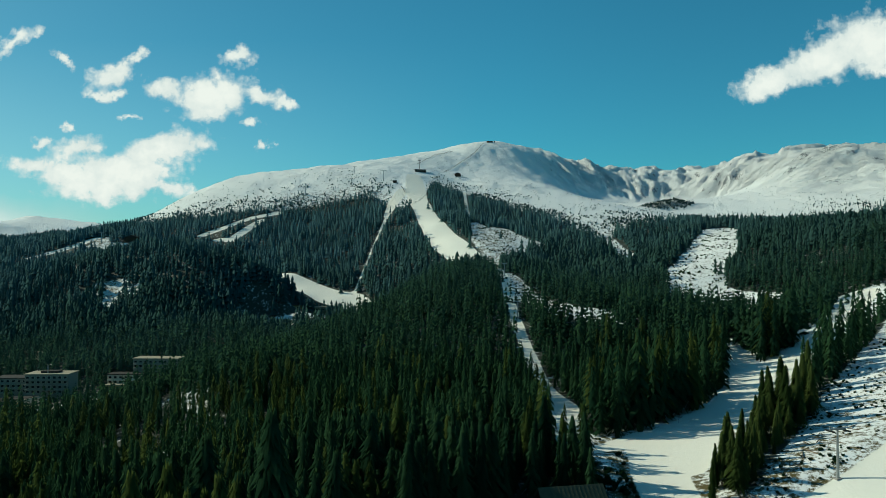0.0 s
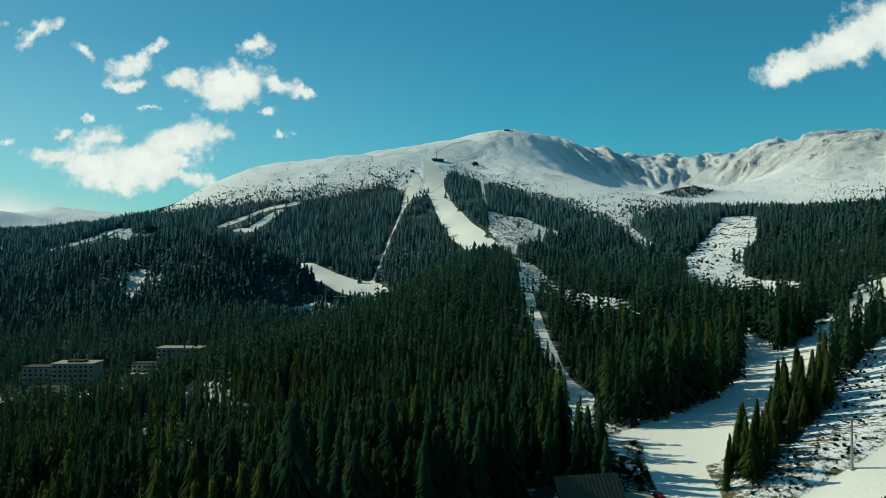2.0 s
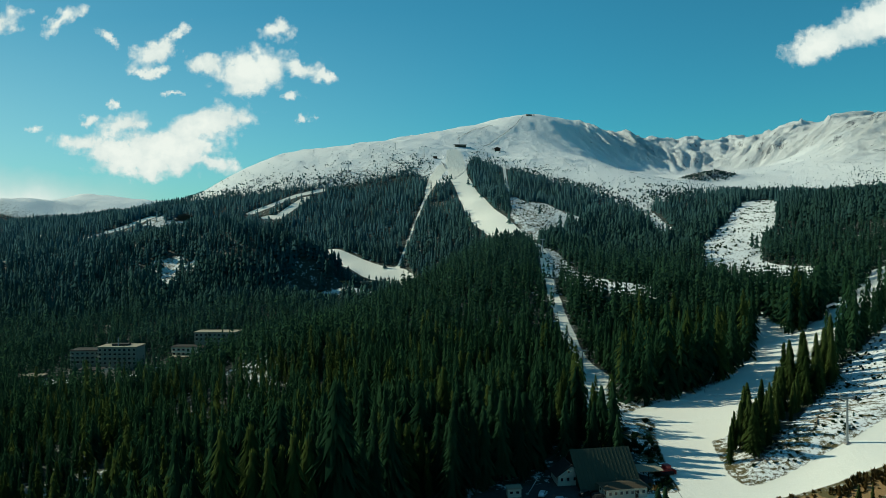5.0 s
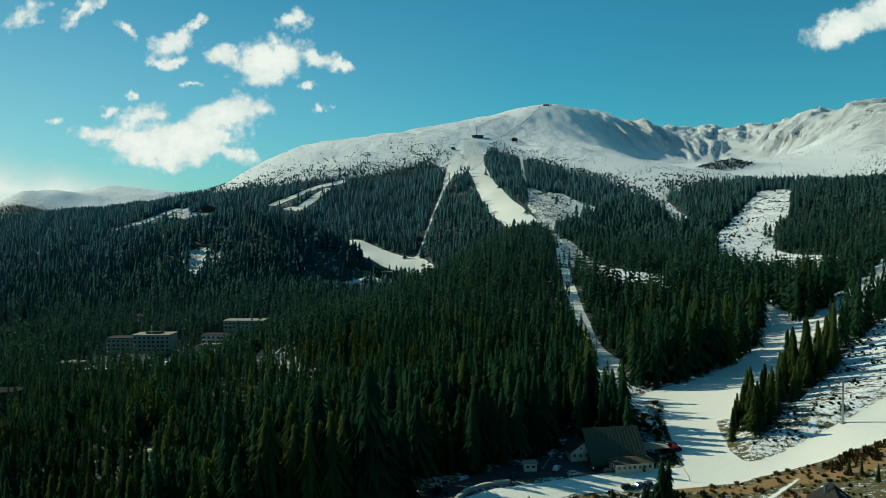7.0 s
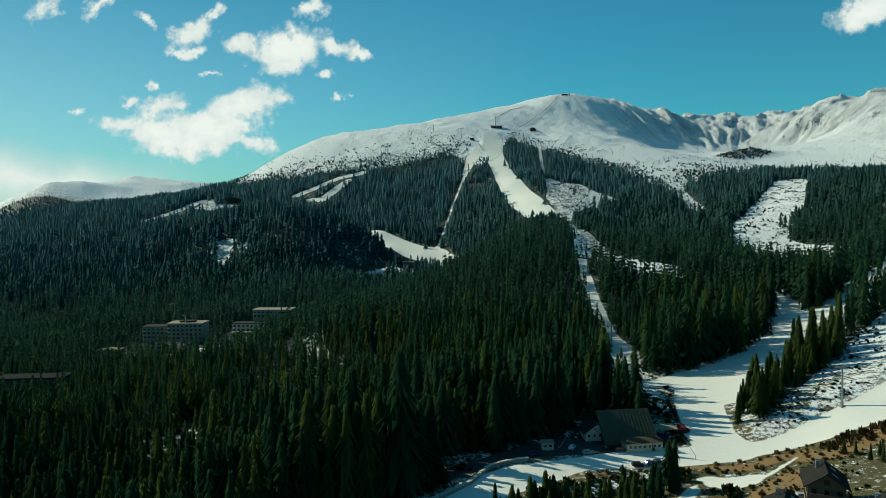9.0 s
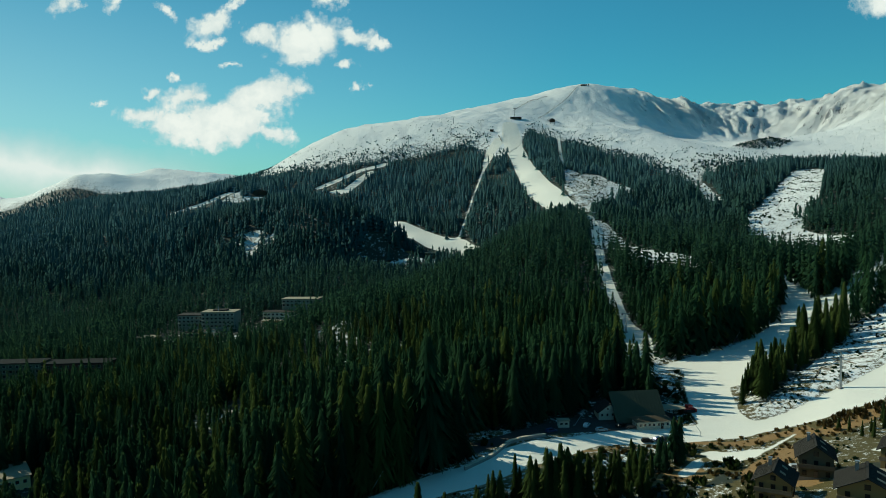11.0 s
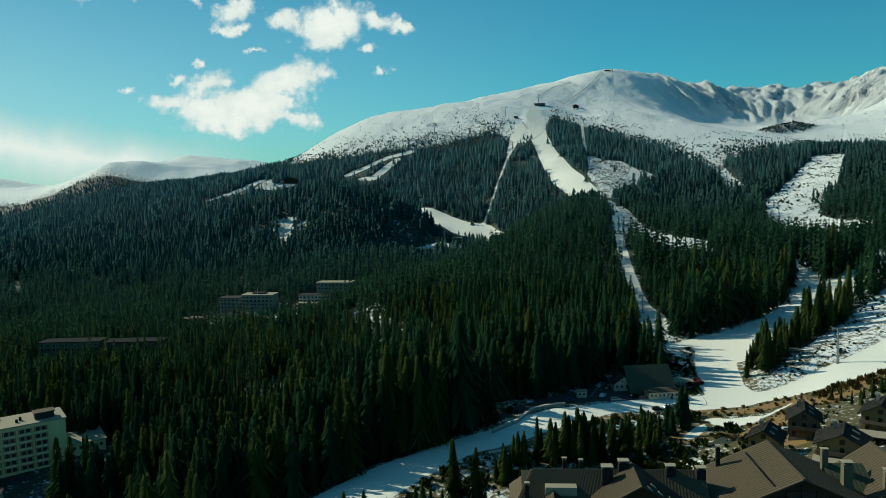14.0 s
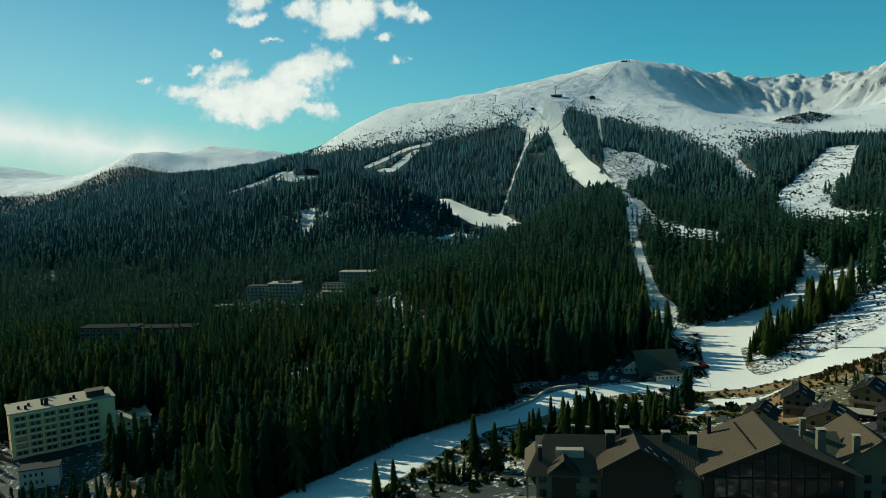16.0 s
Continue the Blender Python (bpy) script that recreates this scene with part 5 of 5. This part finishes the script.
lift_mast(112, 210, 14.2, 12, "tall grey steel lift mast beside the piste")
lift_mast(-97, 1200, 17, 20, "steel lift mast on the open snow", 9, 0.8)
lift_mast(-215, 1150, 19, 20, "steel lift mast above the trees", 9, 0.8)
lift_mast(-150, 1250, 12, 20, "small steel lift mast on the ridge", 6, 0.6)
lift_mast(-262, 1030, 14, 30, "lift mast beside the upper piste", 5, 0.5)
lift_mast(-440, 950, 14, 30, "lift mast on the wooded ridge", 6, 0.6)
lift_mast(47, 330, 10.5, 3, "drag lift mast on the snowy lift line", 4, 0.35)
lift_mast(46, 455, 10, 3, "drag lift mast among the trees", 4, 0.35)
lift_mast(49, 590, 10, 3, "drag lift mast on the upper lift line", 4, 0.35)


def summit_hut():
    x, y = -40, 1306
    z = gz1(x, y)
    S = thing("summit_station", x, y, z, 5, "dark flat-roofed lift station on the snow", "lift station")
    part("wall", boxes((-10, 10, -4, 4, -2, 3.5)), TIMBER, S)
    part("roof", slab(bmesh.new(), (-12, -5, 4.2), (12, -5, 3.6), (12, 5, 4.6), (-12, 5, 5.2), 0.6), SLATE, S)
    for k in range(6):
        window(S, -8 + 3.2 * k, -4.02, 0.8, 1.8, 1.5)
    part("aerial", tube(bmesh.new(), (-2, 0, 3), (-2, 0, 21), 0.5, 0.3, 6), DARK_STEEL, S, "tall thin aerial")
    part("aerial_arm", boxes((-4.5, 0.5, -0.3, 0.3, 19.5, 20.2)), DARK_STEEL, S)
    R2 = thing("ski_hut", 27, 1330, gz1(27, 1330), -10, "small dark hut on the open slope", "hut")
    part("wall", boxes((-5, 5, -3, 3, -2, 4)), TIMBER, R2)
    part("roof", prism(bmesh.new(), [(-6, 3.8), (6, 3.8), (0, 7)], -4, 4), SLATE, R2)
    for k in range(3):
        part("flag_pole", tube(bmesh.new(), (-9 + 2 * k, 0, -1), (-9 + 2 * k, 0, 6 + k), 0.25, 0.2, 5), DARK_STEEL, R2)
    T = thing("top_station", 100, 1543, gz1(100, 1543), 15, "low dark top station on the summit", "lift station")
    part("wall", boxes((-8, 4, -3, 3, -3, 1.8)), TIMBER, T)
    part("roof", boxes((-8.6, 4.6, -3.6, 3.6, 1.8, 2.3)), SLATE, T)
    part("tower", boxes((8, 9.6, -1, 1, -3, 3.4)), DARK_STEEL, T)
    W = thing("slope_hut", -78, 1190, gz1(-78, 1190), 10, "small dark start hut beside the piste", "hut")
    part("wall", boxes((-3, 3, -2, 2, -1, 3.2)), TIMBER, W)
    part("roof", boxes((-3.5, 3.5, -2.5, 2.5, 3.2, 3.7)), SLATE, W)
    Wd = thing("wooded_hut", -407, 966, gz1(-407, 966), 8, "dark timber house with snow beside the piste", "house")
    part("wall", boxes((-9, 9, -4, 4, -2, 5)), TIMBER, Wd)
    part("roof", prism(bmesh.new(), [(-10, 4.8), (10, 4.8), (0, 8)], -5, 5), SLATE, Wd)
    KEEP_CLEAR.extend([(-40, 1306, 20), (-78, 1190, 8), (-407, 958, 18)])


summit_hut()


def fence(points, step, h, label):
    """A snow fence: posts and two rails that follow the ground."""
    x0, y0 = points[0]
    F = thing("snow_fence", x0, y0, gz1(x0, y0), 0, label, "fence", "snow fences")
    spots = []
    for (ax, ay), (bx, by) in zip(points, points[1:]):
        n = max(1, int(math.hypot(bx - ax, by - ay) / step))
        spots += [(ax + (bx - ax) * k / n, ay + (by - ay) * k / n) for k in range(n)]
    spots.append(points[-1])
    base = gz1(x0, y0)
    for x, y in spots:
        z = gz1(x, y) - base
        part("post", boxes((x - x0 - 0.18, x - x0 + 0.18, y - y0 - 0.18, y - y0 + 0.18, z - 0.6, z + h)), TIMBER, F)
    for (ax, ay), (bx, by) in zip(spots, spots[1:]):
        za, zb = gz1(ax, ay) - base, gz1(bx, by) - base
        for f in (0.5, 0.95):
            part("rail", tube(bmesh.new(), (ax - x0, ay - y0, za + h * f), (bx - x0, by - y0, zb + h * f), 0.16, 0.16, 4), TIMBER, F)
    return F


fence([(2, 1345), (28, 1400), (62, 1470), (84, 1530)], 9.0, 2.6, "long dark wooden snow fence up the summit ridge")
fence([(-48, 1380), (-20, 1440), (20, 1490)], 10.0, 2.2, "second wooden snow fence on the upper slope")
fence([(-66, 1165), (-58, 1120)], 6.0, 2.0, "short wooden snow fence beside the piste")


def lance(x, y, dx, h, label):
    z = gz1(x, y)
    S = thing("snow_lance", x, y, z, 0, label, "snow lance", "snow lances")
    part("stand", tube(bmesh.new(), (0, 0, -0.3), (0, 0, 1.6), 0.12, 0.1, 6), STEEL, S)
    part("lance", tube(bmesh.new(), (0, 0, 1.4), (dx, 0.4, h), 0.09, 0.05, 6), STEEL, S, "thin leaning steel lance")


lance(92, 289, 4.2, 8.5, "leaning snow lance at the edge of the piste")
lance(56, 184, -3.6, 7.0, "leaning snow lance beside the slope")
lance(-52, 138, 4.0, 8.0, "leaning snow lance beside the lower piste")


def curb_wall():
    """The curved retaining wall between road and piste."""
    line = [(-24, 150), (-20, 154.5), (-15.5, 160), (-13, 166), (-10, 171.5), (-5, 175.5), (2, 178.5)]
    W_ = thing("retaining_wall", line[0][0], line[0][1], 0, 0, "curved pale concrete retaining wall beside the road", "wall")
    for (ax, ay), (bx, by) in zip(line, line[1:]):
        n = max(1, int(math.hypot(bx - ax, by - ay) / 2.4))
        for k in range(n):
            px_, py_ = ax + (bx - ax) * (k + 0.5) / n, ay + (by - ay) * (k + 0.5) / n
            a_ = math.atan2(by - ay, bx - ax)
            ln = math.hypot(bx - ax, by - ay) / n
            b_ = part("block", boxes((-ln / 2 + 0.02, ln / 2 - 0.02, -0.35, 0.35, -1.0, 1.1)), CONCRETE, W_)
            b_.matrix_basis = pose(px_ - line[0][0], py_ - line[0][1], gz1(px_, py_), 0, 0, math.degrees(a_))
            c_ = part("coping", boxes((-ln / 2, ln / 2, -0.5, 0.5, 1.1, 1.3)), WHITE, b_, "snow-pale coping")


curb_wall()


def guard_rail(points, label):
    x0, y0 = points[0]
    base = gz1(x0, y0)
    F = thing("guard_rail", x0, y0, base, 0, label, "guard rail")
    spots = []
    for (ax, ay), (bx, by) in zip(points, points[1:]):
        n = max(1, int(math.hypot(bx - ax, by - ay) / 3.0))
        spots += [(ax + (bx - ax) * k / n, ay + (by - ay) * k / n) for k in range(n)]
    spots.append(points[-1])
    for x, y in spots:
        z = gz1(x, y) - base
        part("post", boxes((x - x0 - 0.06, x - x0 + 0.06, y - y0 - 0.06, y - y0 + 0.06, z - 0.5, z + 0.75)), STEEL, F)
    for (ax, ay), (bx, by) in zip(spots, spots[1:]):
        part("rail", tube(bmesh.new(), (ax - x0, ay - y0, gz1(ax, ay) - base + 0.65), (bx - x0, by - y0, gz1(bx, by) - base + 0.65), 0.16, 0.16, 6), STEEL, F)


guard_rail([(-88, 139), (-70, 146), (-52, 153)], "galvanised guard rail along the shaded road")


def lamp_post(x, y, h):
    P_ = thing("street_lamp", x, y, gz1(x, y), 0, "tall grey street lamp beside the lodge", "street lamp")
    part("pole", tube(bmesh.new(), (0, 0, -0.3), (0, 0, h), 0.12, 0.07, 8), STEEL, P_)
    part("arm", tube(bmesh.new(), (0, 0, h - 0.1), (1.2, 0, h + 0.25), 0.05, 0.04, 6), STEEL, P_)
    part("lamp_head", boxes((0.9, 1.7, -0.15, 0.15, h + 0.18, h + 0.32)), DARK_STEEL, P_)


lamp_post(17, 96, 9.0)


def bare_logs():
    """Felled trunks left lying on the hillside by the mast."""
    rng = random.Random(9)
    for k in range(26):
        x, y = rng.uniform(84, 150), 0
        y = 206 + (x - 84) * 0.75 + rng.uniform(-3, 9)
        ln, a = rng.uniform(3, 8), rng.uniform(0, 180)
        z = gz1(x, y)
        T = thing("felled_log", x, y, z, a, "weathered felled log lying on the snowy hillside", "log", "felled logs")
        part("stem", tube(bmesh.new(), (-ln / 2, 0, 0.15), (ln / 2, 0, 0.25 + rng.uniform(-0.1, 0.3)), 0.2, 0.12, 7), WOOD, T)
        part("branch_stub", tube(bmesh.new(), (ln * 0.1, 0, 0.2), (ln * 0.22, 0.5, 0.6), 0.06, 0.03, 5), WOOD, T)


bare_logs()


# ------------------------------------------------------------------ the forest
_rng = random.Random(4)
NEAR_PROTO = [whorled(_rng, 18, 6, 0.155, 0.75, 0.10, 0.2) for _ in range(8)]
MID_PROTO = [whorled(_rng, 8, 4, 0.15, 0.9, 0.06, 0.5) for _ in range(8)]
FAR_PROTO = [tiered(_rng, 3, 3, 0.2) for _ in range(4)]
FINE_PROTO = [whorled(_rng, 26, 7, 0.16 + 0.015 * (k % 3), 0.75, 0.08 + 0.04 * (k % 3), 0.125, 1) for k in range(8)]
BUSH_PROTO = [bushy(_rng) for _ in range(6)]
BRUSH = foliage("brown_brush", (0.07, 0.048, 0.018), (0.26, 0.17, 0.065))
for px_, py_, pr_ in ((58, 250, 11), (56, 236, 10), (57, 222, 10), (47, 246, 9), (-180, 695, 15), (-145, 695, 14), (-118, 690, 10), (-200, 130, 14), (-186, 140, 9), (-178, 150, 7), (-216, 92, 16), (-196, 96, 13), (-216, 110, 18), (-192, 116, 13), (-200, 158, 14), (-196, 172, 10), (-186, 160, 9), (60, 212, 10), (46, 262, 8), (52, 200, 8)):
    KEEP_CLEAR.append((px_, py_, pr_))


def tree_heights(x, y, rng):
    al = alpine(x, y)
    mean = np.interp(y, [180, 300, 480, 800, 1200], [18.5, 17.0, 14.0, 11.0, 8.5])
    h = mean * np.clip(rng.normal(1.0, 0.2, len(x)), 0.45, 1.5) * np.clip(1.0 - (al + 60) / 260.0, 0.35, 1.0)
    h = h * np.where((y < 235) & (x < 10) & (x > -125), 1.3, 1.0)
    h = h * np.where((x > 52) & (x < 200) & (y > 255) & (y < 440), 1.12 + 0.28 * np.clip(1 + (strips(x, y, PISTES) + 4) / 30.0, 0, 1), 1.0)
    h = h * np.where((np.abs(x + 240) < 60) & (y > 400) & (y < 510), 0.62, 1.0)
    return h * (0.66 + 0.68 * fbm(x, y, 38.0, 3, 8))


def plant(name, label, category, protos, x, y, h, width, seed, mat, up=1.0, frost=True, sink=0.5):
    """Joins plants at the given spots into one mesh."""
    v, f, tint, ax = scatter(protos, x, y, ground_z(x, y) - sink, h, width, seed)
    me = quick_mesh(name, v, f, True)
    values(me, "tint", tint)
    # share of haze and frost in the colour, growing up the valley
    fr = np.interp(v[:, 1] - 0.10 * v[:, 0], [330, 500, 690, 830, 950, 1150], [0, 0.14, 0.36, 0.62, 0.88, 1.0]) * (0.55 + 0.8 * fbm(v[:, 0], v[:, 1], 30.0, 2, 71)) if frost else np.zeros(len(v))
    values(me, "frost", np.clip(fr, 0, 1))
    leafy(me, ax, up)
    me.materials.append(mat)
    print("COUNT forest", name, len(x), len(f))
    return tagged(new(name, me), label, category, kind="stuff")


def stand(name, label, protos, rect, step, seed, cond, width=1.0, mat=None):
    x, y, rng = seeds(*rect, step, seed)
    keep = in_sight(x, y) & cond(x, y)
    x, y = x[keep], y[keep]
    keep = wooded(x, y, rng)
    keep &= rng.random(len(x)) < np.clip(5.0 * fbm(x, y, 17.0, 3, 25) - 1.05, 0.25, 1)     # small gaps
    x, y = x[keep], y[keep]
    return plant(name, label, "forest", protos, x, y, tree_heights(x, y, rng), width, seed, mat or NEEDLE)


def near_stretch(x, y):
    """The stretches of wood along the lower pistes, where trees stand singly."""
    belt = (strip(x, y, BELT) > -1) & (y < 300)
    edge = (x > -60) & (x < 72) & (y < np.interp(x, [-60, -10, 40, 72], [160, 194, 226, 278]))
    return belt | edge


# olive needles, yellowed and lightened with sunlight put into the colour
SUNLIT_OLIVE = foliage("olive_spruce_needles", (0.018, 0.038, 0.012), (0.085, 0.118, 0.034))


def olive_patch(x, y):
    """Where lighter, yellower trees stand among the dark ones."""
    return (fbm(x, y, 9.0, 2, 63) + 0.25 * (fbm(x, y, 70.0, 2, 64) - 0.5)  + 0.04 * (x < -70)) > 0.635


stand("spruce_forest", "dense dark spruce forest between the piste and the valley", FINE_PROTO, (-420, 100, 40, 256), 4.7, 15, lambda x, y: (y < 250) & ~near_stretch(x, y) & ~olive_patch(x, y))
stand("larch_trees", "olive-brown conifers among the dark valley forest", FINE_PROTO, (-420, 100, 40, 256), 4.7, 15, lambda x, y: (y < 250) & ~near_stretch(x, y) & olive_patch(x, y), 1.1, SUNLIT_OLIVE)
stand("spruce_forest", "dense dark spruce forest on the lower slopes", NEAR_PROTO, (-420, 300, 240, 400), 4.7, 11, lambda x, y: (y >= 250) & (y < 380) & ~near_stretch(x, y) & ~olive_patch(x, y))
stand("larch_trees", "olive-brown conifers scattered over the lower slopes", NEAR_PROTO, (-420, 300, 240, 400), 4.7, 11, lambda x, y: (y >= 250) & (y < 380) & ~near_stretch(x, y) & olive_patch(x, y), 1.1, SUNLIT_OLIVE)
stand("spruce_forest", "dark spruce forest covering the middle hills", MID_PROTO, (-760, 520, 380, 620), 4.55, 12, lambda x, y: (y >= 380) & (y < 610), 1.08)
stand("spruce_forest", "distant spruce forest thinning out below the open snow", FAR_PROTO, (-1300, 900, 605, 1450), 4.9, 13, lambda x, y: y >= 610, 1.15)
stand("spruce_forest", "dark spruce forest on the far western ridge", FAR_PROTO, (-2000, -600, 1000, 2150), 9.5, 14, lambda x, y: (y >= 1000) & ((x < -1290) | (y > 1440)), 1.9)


# single spruces along the lower pistes and on the near bank
def spruce(k, needles):
    T = thing("spruce", 0, 0, -300, 0, "dark green spruce with drooping boughs", "tree", "spruces along the pistes")
    pv, pf = whorled(_rng, 34, 8, 0.165 + 0.02 * (k % 3), 0.75, 0.10 + 0.08 * (k % 3), 0.115, 2)
    me = quick_mesh("crown", pv, pf, True)
    values(me, "tint", np.full(len(pv), 0.15 + 0.15 * k))
    values(me, "frost", np.zeros(len(pv)))
    leafy(me, np.zeros((len(pv), 2)), 0.8)
    me.materials.append(needles)
    c = new("crown", me)
    c.parent = T
    part("trunk", tube(bmesh.new(), (0, 0, -0.03), (0, 0, 0.93), 0.014, 0.003, 7), BARK, T, "straight grey-brown trunk")
    return T


bank_trees = [spruce(k, SUNLIT_OLIVE) for k in range(5)]
wood_trees = [spruce(k, NEEDLE) for k in range(5)]
x, y, rng = seeds(-60, 190, 100, 330, 4.8, 21)
keep = near_stretch(x, y) & (strip(x, y, BELT) < 0)
x, y = x[keep], y[keep]
bx, by, _ = seeds(70, 190, 190, 302, 4.6, 22)
keep = (strip(bx, by, BELT) > 0) & (by < 300)
x, y = np.r_[bx[keep], x], np.r_[by[keep], y]
keep = wooded(x, y, rng)
x, y = x[keep], y[keep]
h = tree_heights(x, y, rng) * np.where(x > 72, rng.uniform(0.45, 0.82, len(x)), 1.05)
GROVES = [(-31, 106, 0.4, 1, 23), (-24, 104, 0.4, 1, 22), (-54, 88, 1, 1, 16), (-60, 86, 1, 2, 15), (-16, 112, 4, 4, 12), (-38, 96, 5, 4, 9), (-2, 130, 4, 6, 14), (5, 128, 5, 8, 16),
          (12, 130, 5, 8, 15), (18, 134, 4, 5, 13), (8, 142, 4, 2, 10), (-12, 124, 4, 4, 11), (-18, 118, 3, 2, 9), (28, 142, 3, 4, 12), (33, 150, 4, 6, 10),
          (38, 154, 3, 4, 12), (44, 158, 3, 5, 14), (48, 162, 2.5, 3, 12), (30, 134, 3, 4, 12), (24, 126, 3, 3, 10),
          (102, 170, 6, 6, 6), (114, 176, 6, 8, 6), (126, 170, 8, 8, 7), (140, 185, 8, 6, 7)]
gx, gy, gh = [], [], []
for cx, cy, cr, n, tall in GROVES:
    for _ in range(n):
        gx.append(cx + rng.normal(0, cr * 0.55)), gy.append(cy + rng.normal(0, cr * 0.55))
        gh.append(tall * rng.uniform(0.7, 1.1))
x, y, h = np.r_[gx, x], np.r_[gy, y], np.r_[gh, h]
ok = strips(x, y, PISTES) < -1.0
x, y, h = x[ok][:380], y[ok][:380], h[ok][:380]
print("COUNT forest singles", len(x))
# bank and belt spruces take the sun-coloured needles, wood edge the dark ones
on_bank = (x > 72) | (y < 150)
for protos, chosen in ((bank_trees, np.where(on_bank)[0]), (wood_trees, np.where(~on_bank)[0])):
    for i in reversed(range(len(chosen))):
        k = chosen[i]
        m = pose(x[k], y[k], float(ground_z(x[k], y[k])) - 0.3, rng.normal(0, 1.0), rng.normal(0, 1.0), rng.uniform(0, 360))
        m = m @ Matrix.Diagonal((h[k] * rng.uniform(0.85, 1.2), h[k] * rng.uniform(0.85, 1.2), h[k], 1))
        if i < 5:
            protos[i].matrix_basis = m
        else:
            copy_thing(protos[i % 5], m)


# dwarf pine on the open mountain, brush and saplings in the clearings
def spots(rect, step, seed, chance):
    x, y, rng = seeds(*rect, step, seed)
    keep = rng.random(len(x)) < chance(x, y)
    return x[keep], y[keep], rng


def alpine_chance(x, y):
    al = alpine(x, y)
    patch = np.clip(3.4 * (fbm(x, y, 30.0, 3, 81) - 0.34), 0, 1)
    return np.where((al > -10) & (strips(x, y, PISTES) < -2), np.maximum(0.95 * patch * np.exp(-np.maximum(al, 0) / np.where(x > 0, 150.0, 75.0)), 0.9 * (np.hypot((x - 375) / 44, (y - 1228) / 26) < 1)), 0)


x, y, rng = spots((-560, 620, 880, 1480), 4.2, 31, alpine_chance)
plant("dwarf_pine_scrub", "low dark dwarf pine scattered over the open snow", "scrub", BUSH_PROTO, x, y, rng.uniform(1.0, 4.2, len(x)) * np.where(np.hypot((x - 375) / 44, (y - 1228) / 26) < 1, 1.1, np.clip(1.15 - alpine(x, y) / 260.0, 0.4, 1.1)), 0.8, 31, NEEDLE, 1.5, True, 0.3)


def clearing_chance(x, y):
    cl = strips(x, y, CLEARINGS)
    patch = np.clip(3.5 * (fbm(x, y, 11.0, 3, 91) - 0.36), 0, 1)
    return np.where((cl > -2) & (strips(x, y, PISTES) < -0.8) & (strips(x, y, ROADS) < 0), 0.6 * patch, 0)


x, y, rng = spots((30, 340, 420, 1000), 3.6, 32, clearing_chance)
plant("clearing_brush", "dark stumps and brush in the snowy clearings", "brush", BUSH_PROTO, x, y, rng.uniform(0.8, 2.2, len(x)), 1.0, 32, NEEDLE, 1.3, False, 0.2)
x, y, rng = spots((-60, 280, 70, 420), 2.0, 33, lambda x, y: 0.8 * clearing_chance(x, y) * (np.hypot(x - 60, y - 60) > 55))
plant("hillside_brush", "low green and dark brush on the near hillside", "brush", BUSH_PROTO, x, y, rng.uniform(0.4, 1.4, len(x)), 1.1, 33, NEEDLE, 1.2, False, 0.2)
x, y, rng = spots((44, 66, 196, 262), 1.6, 36, lambda x, y: np.where((strips(x, y, PISTES) < -0.6) & (strips(x, y, ROADS) < -1), 0.45 * (fbm(x, y, 8.0, 2, 95) > 0.45), 0))
plant("station_brush", "dense low green brush beside the valley station", "brush", BUSH_PROTO, x, y, rng.uniform(0.6, 2.6, len(x)), 1.0, 36, NEEDLE, 1.2, False, 0.2)
x, y, rng = spots((20, 160, 130, 215), 1.7, 34, lambda x, y: np.where((strips(x, y, EARTH) > -3) & (strips(x, y, PISTES) < -0.8), 0.42, 0))
plant("brown_shrubs", "leafless brown shrubs on the earth bank", "shrubs", BUSH_PROTO, x, y, rng.uniform(0.3, 1.6, len(x)), 1.1, 34, BRUSH, 1.2, False, 0.2)
x, y, rng = spots((84, 150, 176, 205), 1.5, 35, lambda x, y: np.where((strip(x, y, [(96, 181, 3), (112, 187, 5), (128, 192, 5)]) > 0) & (strips(x, y, PISTES) < -0.8), 0.5, 0))
plant("tall_brown_shrubs", "tall leafless brown shrubs along the piste edge", "shrubs", BUSH_PROTO, x, y, rng.uniform(1.0, 2.8, len(x)), 0.7, 35, BRUSH, 1.0, False, 0.2)
x, y, rng = spots((-70, 62, 76, 172), 1.9, 37, lambda x, y: np.where((strips(x, y, PISTES) < -1.5) & (strips(x, y, EARTH) < -0.5), 0.55 * (fbm(x, y, 9.0, 2, 96) > 0.47), 0))
plant("bank_bushes", "olive and dark bushes on the bank below the piste", "brush", BUSH_PROTO, x, y, rng.uniform(0.7, 3.6, len(x)), 0.8, 37, SUNLIT_OLIVE, 1.0, False, 0.2)
